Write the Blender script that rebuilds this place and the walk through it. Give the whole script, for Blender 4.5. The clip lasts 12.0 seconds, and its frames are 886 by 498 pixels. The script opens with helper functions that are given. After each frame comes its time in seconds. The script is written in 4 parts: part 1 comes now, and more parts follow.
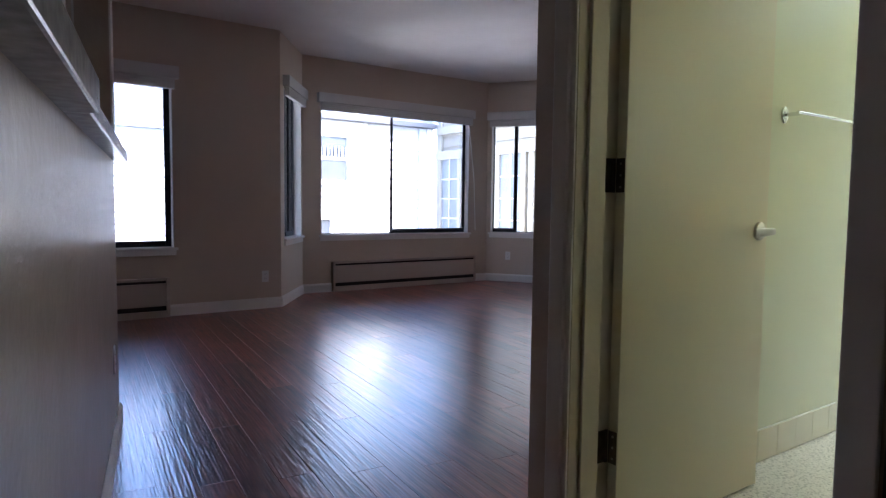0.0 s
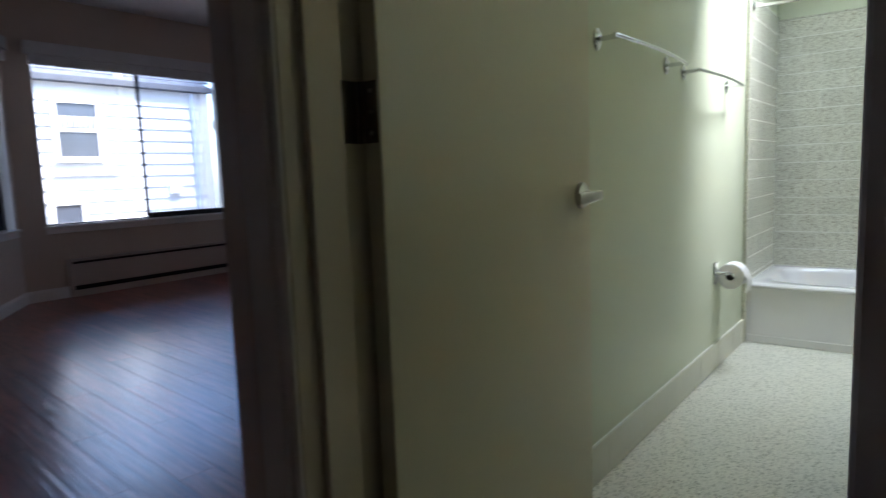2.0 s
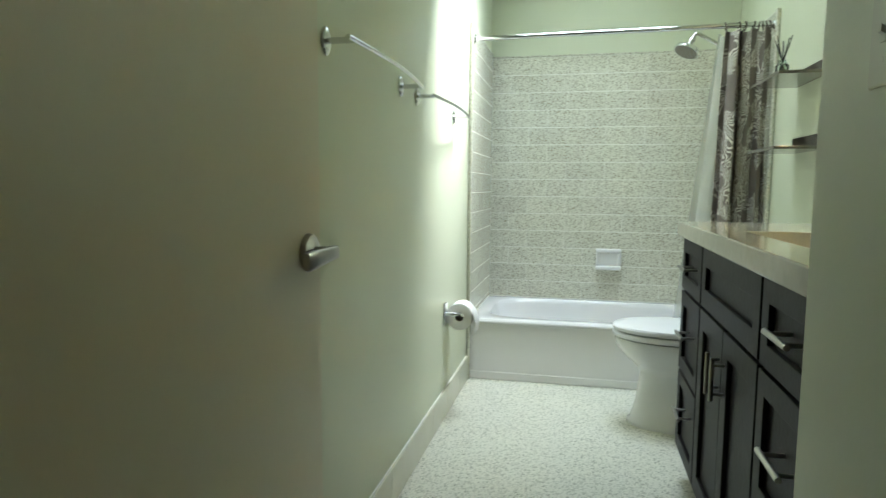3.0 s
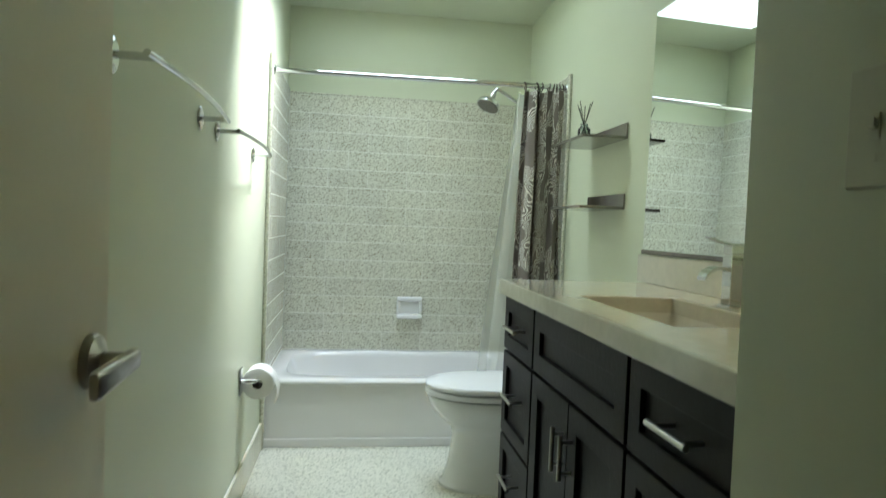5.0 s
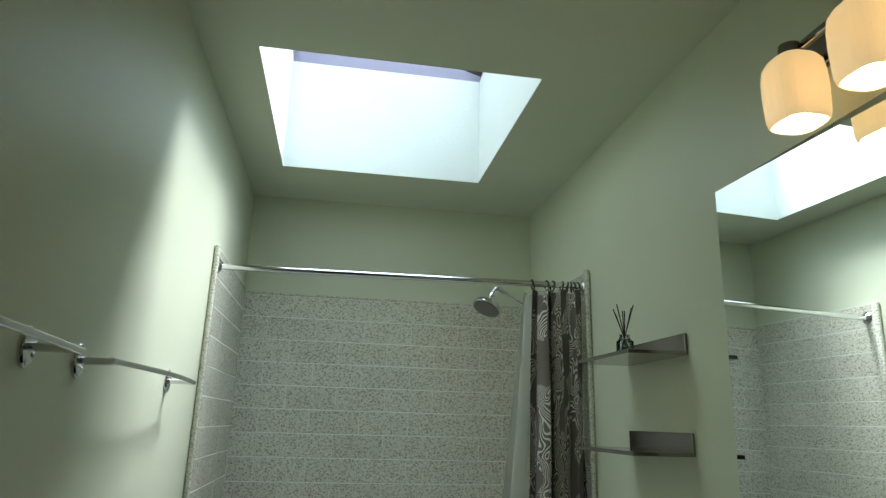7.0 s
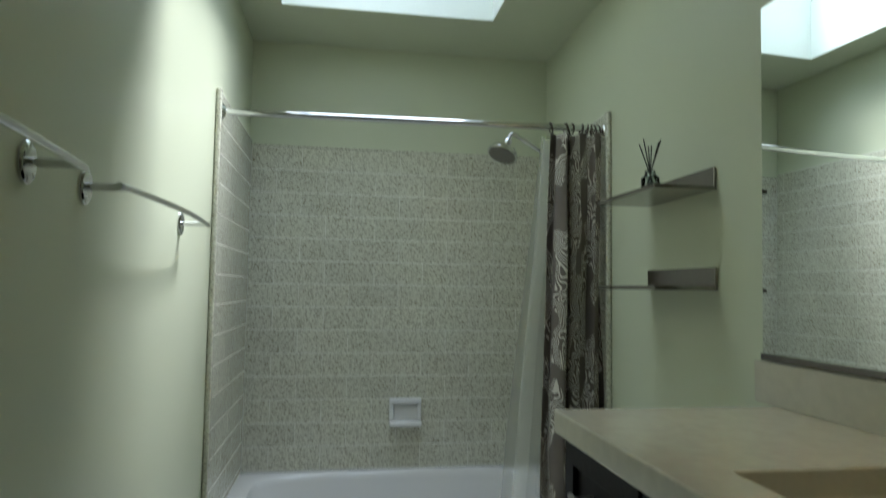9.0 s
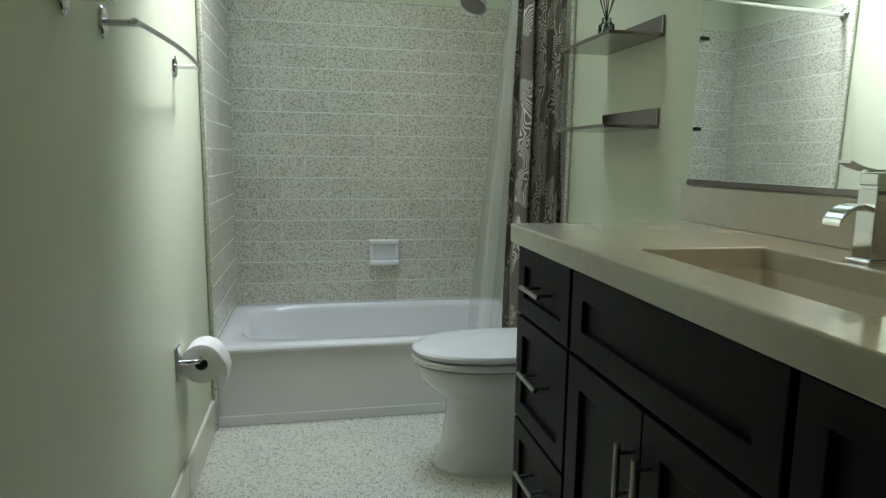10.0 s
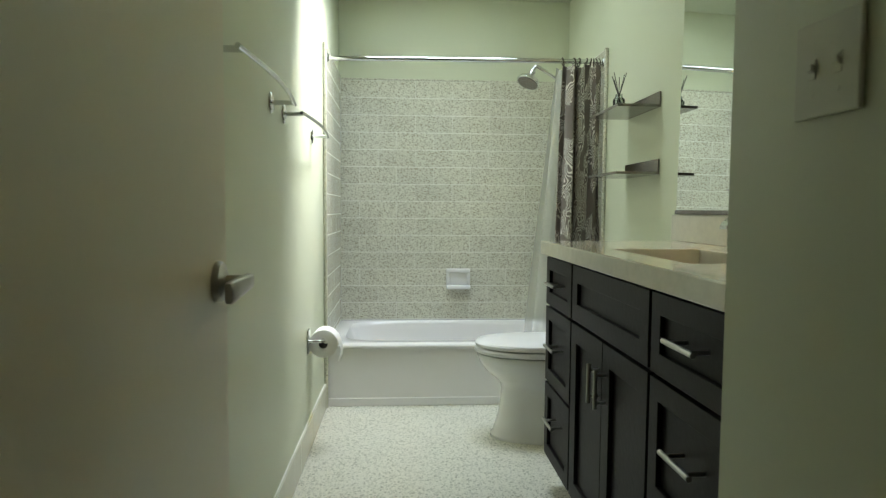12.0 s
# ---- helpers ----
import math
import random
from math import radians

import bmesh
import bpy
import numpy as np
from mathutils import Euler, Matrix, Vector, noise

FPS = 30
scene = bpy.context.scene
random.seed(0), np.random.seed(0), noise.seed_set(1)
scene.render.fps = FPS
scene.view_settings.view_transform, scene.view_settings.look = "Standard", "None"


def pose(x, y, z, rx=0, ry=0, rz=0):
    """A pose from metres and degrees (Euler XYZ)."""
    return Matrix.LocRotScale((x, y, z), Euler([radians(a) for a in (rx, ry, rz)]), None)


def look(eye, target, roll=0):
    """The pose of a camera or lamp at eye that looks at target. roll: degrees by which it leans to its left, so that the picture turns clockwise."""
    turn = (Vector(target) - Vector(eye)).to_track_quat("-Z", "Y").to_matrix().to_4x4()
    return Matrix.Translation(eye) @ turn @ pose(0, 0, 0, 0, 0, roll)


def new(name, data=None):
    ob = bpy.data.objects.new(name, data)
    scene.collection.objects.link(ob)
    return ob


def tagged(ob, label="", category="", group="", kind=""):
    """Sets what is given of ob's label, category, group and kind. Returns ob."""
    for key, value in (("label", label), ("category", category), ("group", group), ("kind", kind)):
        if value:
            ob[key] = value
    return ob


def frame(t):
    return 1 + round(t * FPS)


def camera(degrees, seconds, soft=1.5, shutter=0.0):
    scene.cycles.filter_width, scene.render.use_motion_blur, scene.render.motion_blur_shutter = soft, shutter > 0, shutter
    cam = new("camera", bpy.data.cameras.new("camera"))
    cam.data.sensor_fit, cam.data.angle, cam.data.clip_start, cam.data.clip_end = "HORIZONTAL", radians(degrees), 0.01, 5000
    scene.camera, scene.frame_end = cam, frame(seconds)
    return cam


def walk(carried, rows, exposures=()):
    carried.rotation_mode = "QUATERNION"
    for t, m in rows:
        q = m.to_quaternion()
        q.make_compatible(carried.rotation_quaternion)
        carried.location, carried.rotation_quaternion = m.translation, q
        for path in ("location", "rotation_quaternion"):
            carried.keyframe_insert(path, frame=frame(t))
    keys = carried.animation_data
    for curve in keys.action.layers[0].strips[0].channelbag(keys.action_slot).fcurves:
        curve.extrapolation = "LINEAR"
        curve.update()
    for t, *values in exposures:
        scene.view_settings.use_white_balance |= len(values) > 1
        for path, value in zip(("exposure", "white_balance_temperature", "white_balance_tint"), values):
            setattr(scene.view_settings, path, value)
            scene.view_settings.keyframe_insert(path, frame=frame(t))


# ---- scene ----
cam = camera(70.4, 12.0, soft=1.3, shutter=0.3)
SKY, SUN, SKYLIGHT = 0.15, 2.6, 2.8
PATH = [
    (0, (-4.6, -1.331, 1.035), (-3.462, 0.308, 0.9), 0.67),
    (0.5, (-4.572, -1.276, 1.023), (-3.401, 0.337, 0.854), 1.11),
    (1, (-4.443, -1.184, 1.019), (-3.233, 0.396, 0.815), 0.41),
    (1.5, (-4.16, -1.028, 0.998), (-2.84, 0.456, 0.764), -0.9),
    (2, (-3.874, -0.834, 1.027), (-2.308, 0.389, 0.791), -2.14),
    (2.5, (-3.651, -0.672, 1.091), (-1.821, 0.096, 0.845), -0.01),
    (3, (-3.434, -0.602, 1.081), (-1.49, -0.179, 0.882), 0.49),
    (4.8, (-3.229, -0.44, 1.107), (-1.249, -0.678, 0.983), 1.93),
    (5, (-3.19, -0.437, 1.141), (-1.211, -0.715, 1.068), 2.23),
    (5.5, (-2.993, -0.476, 1.221), (-1.027, -0.782, 1.433), 2.35),
    (6, (-2.773, -0.516, 1.269), (-0.846, -0.825, 1.704), 2.15),
    (6.5, (-2.61, -0.519, 1.292), (-0.7, -0.831, 1.799), 1.78),
    (6.7, (-2.555, -0.51, 1.311), (-0.651, -0.82, 1.843), 1.68),
    (8.5, (-2.319, -0.476, 1.289), (-0.391, -0.749, 1.745), 0.8),
    (9, (-2.388, -0.477, 1.231), (-0.416, -0.785, 1.356), 0.84),
    (9.5, (-2.51, -0.437, 1.186), (-0.554, -0.812, 0.999), 0.68),
    (10, (-2.637, -0.436, 1.139), (-0.697, -0.827, 0.847), 0.74),
    (10.5, (-2.739, -0.497, 1.1), (-0.77, -0.792, 0.906), 0.58),
    (11, (-2.889, -0.493, 1.082), (-0.903, -0.696, 0.962), 0.62),
    (11.5, (-3.135, -0.451, 1.078), (-1.145, -0.611, 0.964), 0.62),
    (12, (-3.404, -0.418, 1.079), (-1.412, -0.547, 0.953), 0.4),
]

EXPOSURES = [(0.0, 3.68, 6000, 16), (0.5, 3.0, 5850, 18), (1.0, 2.68, 5750, 18), (1.5, 2.7, 5720, 17), (2.0, 2.57, 5780, 14), (2.5, 2.68, 5930, 9), (3.0, 2.86, 5880, 7), (5.0, 2.68, 5830, 7), (5.5, 2.56, 5780, 7), (6.0, 2.02, 5740, 8), (6.7, 1.68, 5760, 8), (8.3, 1.17, 5860, 9), (9.0, 1.54, 5830, 9), (9.5, 1.9, 5850, 10), (10.0, 1.97, 5850, 10), (10.5, 2.22, 5880, 10), (11.5, 2.47, 6000, 10), (12.0, 2.6, 6200, 10)]
walk(cam, [(t, look(eye, target, roll)) for t, eye, target, roll in PATH], EXPOSURES)

# ---- world, sun and exposure ----
world = bpy.data.worlds.new("world")
scene.world = world
world.use_nodes = True
_n = world.node_tree.nodes
_sky = _n.new("ShaderNodeTexSky")
_sky.sky_type = "NISHITA"
_sky.sun_disc = False
_sky.sun_elevation = radians(60)
_sky.sun_rotation = radians(180)
_sky.dust_density = 1.5
_n["Background"].inputs["Strength"].default_value = SKY
world.node_tree.links.new(_sky.outputs["Color"], _n["Background"].inputs["Color"])

sun = new("sun", bpy.data.lights.new("sun", "SUN"))
sun.data.energy, sun.data.angle, sun.data.color = SUN, radians(20), (1.0, 0.98, 0.95)
sun.matrix_world = look((2.2, -6, 10.4), (0, 0, 0))

# daylight of the open sky above the skylight
sky_light = new("skylight_daylight", bpy.data.lights.new("skylight_daylight", "AREA"))
sky_light.data.shape, sky_light.data.size, sky_light.data.size_y = "RECTANGLE", 1.0, 0.94
sky_light.data.spread = radians(105)
sky_light.data.energy, sky_light.data.color = SKYLIGHT, (0.90, 0.98, 1.0)
sky_light.matrix_world = pose(-0.155, -0.669, 3.27, 12)


# ---- materials ----
def mat(name, color, rough=0.5, metal=0.0, bump=0.0, bump_scale=40.0, vary=0.06, vary_scale=3.0, spec=0.5, coat=0.0):
    """A principled material with colour variation at two scales and a fine bump."""
    m = bpy.data.materials.new(name)
    m.use_nodes = True
    nt = m.node_tree
    b = nt.nodes["Principled BSDF"]
    b.inputs["Roughness"].default_value = rough
    b.inputs["Metallic"].default_value = metal
    b.inputs["Specular IOR Level"].default_value = spec
    b.inputs["Coat Weight"].default_value = coat
    geo = nt.nodes.new("ShaderNodeNewGeometry")
    big = nt.nodes.new("ShaderNodeTexNoise")
    big.inputs["Scale"].default_value = vary_scale
    big.inputs["Detail"].default_value = 5
    nt.links.new(geo.outputs["Position"], big.inputs["Vector"])
    ramp = nt.nodes.new("ShaderNodeValToRGB")
    ramp.color_ramp.elements[0].position, ramp.color_ramp.elements[1].position = 0.3, 0.7
    ramp.color_ramp.elements[0].color = (*[c * (1 - vary) for c in color], 1)
    ramp.color_ramp.elements[1].color = (*[min(1, c * (1 + vary)) for c in color], 1)
    nt.links.new(big.outputs["Fac"], ramp.inputs["Fac"])
    nt.links.new(ramp.outputs["Color"], b.inputs["Base Color"])
    if bump:
        fine = nt.nodes.new("ShaderNodeTexNoise")
        fine.inputs["Scale"].default_value = bump_scale
        fine.inputs["Detail"].default_value = 4
        nt.links.new(geo.outputs["Position"], fine.inputs["Vector"])
        bp = nt.nodes.new("ShaderNodeBump")
        bp.inputs["Strength"].default_value = bump
        bp.inputs["Distance"].default_value = 0.004
        nt.links.new(fine.outputs["Fac"], bp.inputs["Height"])
        nt.links.new(bp.outputs["Normal"], b.inputs["Normal"])
    return m


def node(nt, kind, **sets):
    n = nt.nodes.new(kind)
    for key, value in sets.items():
        n.inputs[key.replace("_", " ")].default_value = value
    return n


def speckled(name, base, spot, scale, stretch, cut, rough, per_object=False, second=None):
    """Pale ceramic or sheet floor with small scattered darker chips."""
    m = mat(name, base, rough, vary=0.03, vary_scale=2.0)
    nt = m.node_tree
    b = nt.nodes["Principled BSDF"]
    geo = nt.nodes["Geometry"] if "Geometry" in nt.nodes else nt.nodes.new("ShaderNodeNewGeometry")
    mp = nt.nodes.new("ShaderNodeMapping")
    mp.inputs["Scale"].default_value = stretch
    nt.links.new(geo.outputs["Position"], mp.inputs["Vector"])
    warp = node(nt, "ShaderNodeTexNoise", Scale=scale * 0.9, Detail=1.0)
    nt.links.new(mp.outputs["Vector"], warp.inputs["Vector"])
    mixv = nt.nodes.new("ShaderNodeVectorMath")
    mixv.operation = "MULTIPLY_ADD"
    mixv.inputs[1].default_value = (1.4 / scale,) * 3
    nt.links.new(warp.outputs["Color"], mixv.inputs[0])
    nt.links.new(mp.outputs["Vector"], mixv.inputs[2])
    source = ramp_in = None
    col = nt.nodes["Color Ramp"].outputs["Color"]
    for k, (tone, c) in enumerate(((spot, cut), (second, cut * 0.9)) if second else ((spot, cut),)):
        vor = node(nt, "ShaderNodeTexVoronoi", Scale=scale * (1 + 0.37 * k), Randomness=1.0)
        nt.links.new(mixv.outputs["Vector"], vor.inputs["Vector"])
        lt = nt.nodes.new("ShaderNodeMapRange")
        lt.inputs["From Min"].default_value, lt.inputs["From Max"].default_value = c - 0.03, c + 0.10
        lt.inputs["To Min"].default_value, lt.inputs["To Max"].default_value = 1, 0
        nt.links.new(vor.outputs["Distance"], lt.inputs["Value"])
        pick = nt.nodes.new("ShaderNodeSeparateColor")
        nt.links.new(vor.outputs["Color"], pick.inputs["Color"])
        gate = nt.nodes.new("ShaderNodeMath")
        gate.operation = "MULTIPLY"
        nt.links.new(lt.outputs["Result"], gate.inputs[0])
        nt.links.new(pick.outputs["Red"], gate.inputs[1])
        mx = nt.nodes.new("ShaderNodeMix")
        mx.data_type = "RGBA"
        nt.links.new(gate.outputs["Value"], mx.inputs["Factor"])
        nt.links.new(col, mx.inputs["A"])
        mx.inputs["B"].default_value = (*tone, 1)
        col = mx.outputs["Result"]
    if per_object:
        info = nt.nodes.new("ShaderNodeObjectInfo")
        mr = nt.nodes.new("ShaderNodeMapRange")
        mr.inputs["To Min"].default_value, mr.inputs["To Max"].default_value = 0.95, 1.04
        nt.links.new(info.outputs["Random"], mr.inputs["Value"])
        mul = nt.nodes.new("ShaderNodeMix")
        mul.data_type, mul.blend_type = "RGBA", "MULTIPLY"
        mul.inputs["Factor"].default_value = 1.0
        nt.links.new(col, mul.inputs["A"])
        nt.links.new(mr.outputs["Result"], mul.inputs["B"])
        col = mul.outputs["Result"]
    nt.links.new(col, b.inputs["Base Color"])
    bp = nt.nodes.new("ShaderNodeBump")
    bp.inputs["Strength"].default_value, bp.inputs["Distance"].default_value = 0.15, 0.002
    fine = node(nt, "ShaderNodeTexNoise", Scale=60.0, Detail=3.0)
    nt.links.new(geo.outputs["Position"], fine.inputs["Vector"])
    nt.links.new(fine.outputs["Fac"], bp.inputs["Height"])
    nt.links.new(bp.outputs["Normal"], b.inputs["Normal"])
    return m


def plank_material():
    """Dark red-brown hand-scraped laminate, glossy, with long waves across the grain."""
    m = mat("dark_plank", (0.045, 0.014, 0.010), 0.32, vary=0.3, vary_scale=1.5, spec=0.8, coat=0.7)
    nt = m.node_tree
    b = nt.nodes["Principled BSDF"]
    b.inputs["Coat Roughness"].default_value = 0.2
    b.inputs["Coat IOR"].default_value = 1.8
    tc = nt.nodes.new("ShaderNodeTexCoord")
    info = nt.nodes.new("ShaderNodeObjectInfo")
    shift = nt.nodes.new("ShaderNodeVectorMath")
    shift.operation = "MULTIPLY_ADD"
    shift.inputs[1].default_value = (37.0, 91.0, 13.0)
    nt.links.new(info.outputs["Random"], shift.inputs[0])
    nt.links.new(tc.outputs["Object"], shift.inputs[2])
    mp = nt.nodes.new("ShaderNodeMapping")
    mp.inputs["Scale"].default_value = (22.0, 1.6, 1.0)
    nt.links.new(shift.outputs["Vector"], mp.inputs["Vector"])
    grain = node(nt, "ShaderNodeTexNoise", Scale=2.2, Detail=6.0, Roughness=0.6)
    nt.links.new(mp.outputs["Vector"], grain.inputs["Vector"])
    cr = nt.nodes.new("ShaderNodeValToRGB")
    cr.color_ramp.elements[0].position, cr.color_ramp.elements[1].position = 0.3, 0.75
    cr.color_ramp.elements[0].color = (0.115, 0.029, 0.018, 1)
    cr.color_ramp.elements[1].color = (0.43, 0.115, 0.062, 1)
    nt.links.new(grain.outputs["Fac"], cr.inputs["Fac"])
    tone = nt.nodes.new("ShaderNodeMapRange")
    tone.inputs["To Min"].default_value, tone.inputs["To Max"].default_value = 0.7, 1.3
    nt.links.new(info.outputs["Random"], tone.inputs["Value"])
    mul = nt.nodes.new("ShaderNodeMix")
    mul.data_type, mul.blend_type = "RGBA", "MULTIPLY"
    mul.inputs["Factor"].default_value = 1.0
    nt.links.new(cr.outputs["Color"], mul.inputs["A"])
    nt.links.new(tone.outputs["Result"], mul.inputs["B"])
    nt.links.new(mul.outputs["Result"], b.inputs["Base Color"])
    mp2 = nt.nodes.new("ShaderNodeMapping")
    mp2.inputs["Scale"].default_value = (46.0, 2.6, 1.0)
    nt.links.new(shift.outputs["Vector"], mp2.inputs["Vector"])
    scrape = node(nt, "ShaderNodeTexNoise", Scale=1.0, Detail=1.0, Distortion=0.8)
    nt.links.new(mp2.outputs["Vector"], scrape.inputs["Vector"])
    bp = nt.nodes.new("ShaderNodeBump")
    bp.inputs["Strength"].default_value, bp.inputs["Distance"].default_value = 0.40, 0.004
    mp3 = nt.nodes.new("ShaderNodeMapping")
    mp3.inputs["Scale"].default_value = (1.0, 0.12, 1.0)
    nt.links.new(shift.outputs["Vector"], mp3.inputs["Vector"])
    ridge = node(nt, "ShaderNodeTexWave", Scale=22.0, Distortion=5.0, Detail=1.5, Detail_Scale=0.7)
    nt.links.new(mp3.outputs["Vector"], ridge.inputs["Vector"])
    both = nt.nodes.new("ShaderNodeMath")
    both.operation = "MULTIPLY_ADD"
    both.inputs[1].default_value = 0.11
    nt.links.new(ridge.outputs["Fac"], both.inputs[0])
    nt.links.new(scrape.outputs["Fac"], both.inputs[2])
    nt.links.new(both.outputs["Value"], bp.inputs["Height"])
    nt.links.new(bp.outputs["Normal"], b.inputs["Normal"])
    nt.links.new(bp.outputs["Normal"], b.inputs["Coat Normal"])
    return m


def curtain_material():
    """Taupe cloth with patches of pale winding lines."""
    m = mat("curtain_cloth", (0.165, 0.14, 0.12), 0.8, vary=0.1, vary_scale=6, bump=0.2, bump_scale=300)
    nt = m.node_tree
    b = nt.nodes["Principled BSDF"]
    uv = nt.nodes.new("ShaderNodeTexCoord")
    warp = node(nt, "ShaderNodeTexNoise", Scale=8.5, Detail=0.6, Distortion=0.5)
    nt.links.new(uv.outputs["UV"], warp.inputs["Vector"])
    saw = nt.nodes.new("ShaderNodeMath")
    saw.operation = "MULTIPLY"
    saw.inputs[1].default_value = 19.0
    nt.links.new(warp.outputs["Fac"], saw.inputs[0])
    fr = nt.nodes.new("ShaderNodeMath")
    fr.operation = "PINGPONG"
    fr.inputs[1].default_value = 0.5
    nt.links.new(saw.outputs["Value"], fr.inputs[0])
    line = nt.nodes.new("ShaderNodeMapRange")
    line.inputs["From Min"].default_value, line.inputs["From Max"].default_value = 0.27, 0.32
    nt.links.new(fr.outputs["Value"], line.inputs["Value"])
    patch = node(nt, "ShaderNodeTexNoise", Scale=5.0, Detail=1.0)
    nt.links.new(uv.outputs["UV"], patch.inputs["Vector"])
    gate = nt.nodes.new("ShaderNodeMapRange")
    gate.inputs["From Min"].default_value, gate.inputs["From Max"].default_value = 0.46, 0.475
    nt.links.new(patch.outputs["Fac"], gate.inputs["Value"])
    mul = nt.nodes.new("ShaderNodeMath")
    mul.operation = "MULTIPLY"
    nt.links.new(line.outputs["Result"], mul.inputs[0])
    nt.links.new(gate.outputs["Result"], mul.inputs[1])
    mx = nt.nodes.new("ShaderNodeMix")
    mx.data_type = "RGBA"
    nt.links.new(mul.outputs["Value"], mx.inputs["Factor"])
    nt.links.new(nt.nodes["Color Ramp"].outputs["Color"], mx.inputs["A"])
    mx.inputs["B"].default_value = (0.68, 0.65, 0.57, 1)
    nt.links.new(mx.outputs["Result"], b.inputs["Base Color"])
    return m


def glass_material(name, tint=(1, 1, 1), rough=0.0):
    """Thin clear pane: sees through, with a Fresnel sheen."""
    m = bpy.data.materials.new(name)
    m.use_nodes = True
    nt = m.node_tree
    nt.nodes.remove(nt.nodes["Principled BSDF"])
    out = nt.nodes["Material Output"]
    tr, gl, mix, fr = (nt.nodes.new(k) for k in ("ShaderNodeBsdfTransparent", "ShaderNodeBsdfGlossy", "ShaderNodeMixShader", "ShaderNodeFresnel"))
    tr.inputs["Color"].default_value = (*tint, 1)
    gl.inputs["Roughness"].default_value = rough
    fr.inputs["IOR"].default_value = 1.45
    nt.links.new(fr.outputs["Fac"], mix.inputs["Fac"])
    nt.links.new(tr.outputs["BSDF"], mix.inputs[1])
    nt.links.new(gl.outputs["BSDF"], mix.inputs[2])
    nt.links.new(mix.outputs["Shader"], out.inputs["Surface"])
    return m


def liner_material():
    """Cloudy thin plastic sheet."""
    m = bpy.data.materials.new("liner_plastic")
    m.use_nodes = True
    nt = m.node_tree
    b = nt.nodes["Principled BSDF"]
    b.inputs["Base Color"].default_value = (0.8, 0.82, 0.78, 1)
    b.inputs["Roughness"].default_value = 0.35
    tr, mix = nt.nodes.new("ShaderNodeBsdfTransparent"), nt.nodes.new("ShaderNodeMixShader")
    mix.inputs["Fac"].default_value = 0.32
    nt.links.new(tr.outputs["BSDF"], mix.inputs[1])
    nt.links.new(b.outputs["BSDF"], mix.inputs[2])
    nt.links.new(mix.outputs["Shader"], nt.nodes["Material Output"].inputs["Surface"])
    return m


def lamp_material(name, color, strength, through_glass=0.0):
    """A lit lamp part; through_glass: how much of the light behind it comes through."""
    m = mat(name, (0.85, 0.72, 0.50), 0.35, vary=0.02)
    nt = m.node_tree
    b = nt.nodes["Principled BSDF"]
    b.inputs["Emission Color"].default_value = (*color, 1)
    b.inputs["Emission Strength"].default_value = strength
    if through_glass:
        tl, mix = nt.nodes.new("ShaderNodeBsdfTranslucent"), nt.nodes.new("ShaderNodeMixShader")
        tl.inputs["Color"].default_value = (*color, 1)
        mix.inputs["Fac"].default_value = through_glass
        nt.links.new(b.outputs["BSDF"], mix.inputs[1])
        nt.links.new(tl.outputs["BSDF"], mix.inputs[2])
        nt.links.new(mix.outputs["Shader"], nt.nodes["Material Output"].inputs["Surface"])
    return m


GREEN = mat("sage_paint", (0.615, 0.65, 0.485), 0.40, bump=0.08, bump_scale=90, vary=0.02, vary_scale=1.5)
GREEN_CEIL = mat("sage_ceiling_paint", (0.61, 0.645, 0.50), 0.6, bump=0.1, bump_scale=90, vary=0.02)
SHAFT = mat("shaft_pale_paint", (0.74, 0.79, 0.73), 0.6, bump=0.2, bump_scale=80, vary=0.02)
TAUPE = mat("taupe_paint", (0.60, 0.50, 0.41), 0.5, bump=0.35, bump_scale=70, vary=0.03, vary_scale=1.2)
TAUPE_GLOSS = mat("taupe_semi_gloss", (0.55, 0.455, 0.385), 0.27, bump=0.5, bump_scale=28, vary=0.05, vary_scale=6)
WHITE_CEIL = mat("ceiling_white", (0.80, 0.77, 0.76), 0.8, bump=0.5, bump_scale=120, vary=0.03)
TRIM = mat("trim_white", (0.80, 0.775, 0.75), 0.35, bump=0.1, bump_scale=60, vary=0.02)
CREAM = mat("cream_enamel", (0.635, 0.605, 0.455), 0.34, bump=0.15, bump_scale=50, vary=0.02, vary_scale=1.2)
CREAM_OUT = mat("cream_trim_outside", (0.40, 0.365, 0.29), 0.6, bump=0.2, bump_scale=40, vary=0.04)
CREAM_LIGHT = mat("cream_casing", (0.74, 0.68, 0.56), 0.4, bump=0.2, bump_scale=50, vary=0.03)
TERRAZZO = speckled("speckled_sheet_floor", (0.76, 0.75, 0.635), (0.33, 0.33, 0.24), 88.0, (1, 1, 1), 0.40, 0.35, second=(0.52, 0.51, 0.42))
TILE = speckled("speckled_tile", (0.70, 0.70, 0.58), (0.30, 0.28, 0.19), 100.0, (1, 1, 1.25), 0.42, 0.2, True, second=(0.47, 0.44, 0.35))
BASE_TILE = mat("base_tile_glaze", (0.66, 0.655, 0.53), 0.25, vary=0.03, vary_scale=6)
GROUT = mat("grout", (0.76, 0.76, 0.68), 0.7, bump=0.3, bump_scale=200, vary=0.05)
ENAMEL = mat("tub_enamel", (0.82, 0.81, 0.80), 0.12, vary=0.015, coat=0.4)
PORCELAIN = mat("porcelain", (0.80, 0.80, 0.78), 0.1, vary=0.015, coat=0.5)
SEAT = mat("seat_plastic", (0.82, 0.82, 0.82), 0.22, vary=0.01)
CHROME = mat("chrome", (0.72, 0.73, 0.74), 0.08, metal=1.0, vary=0.02, vary_scale=20)
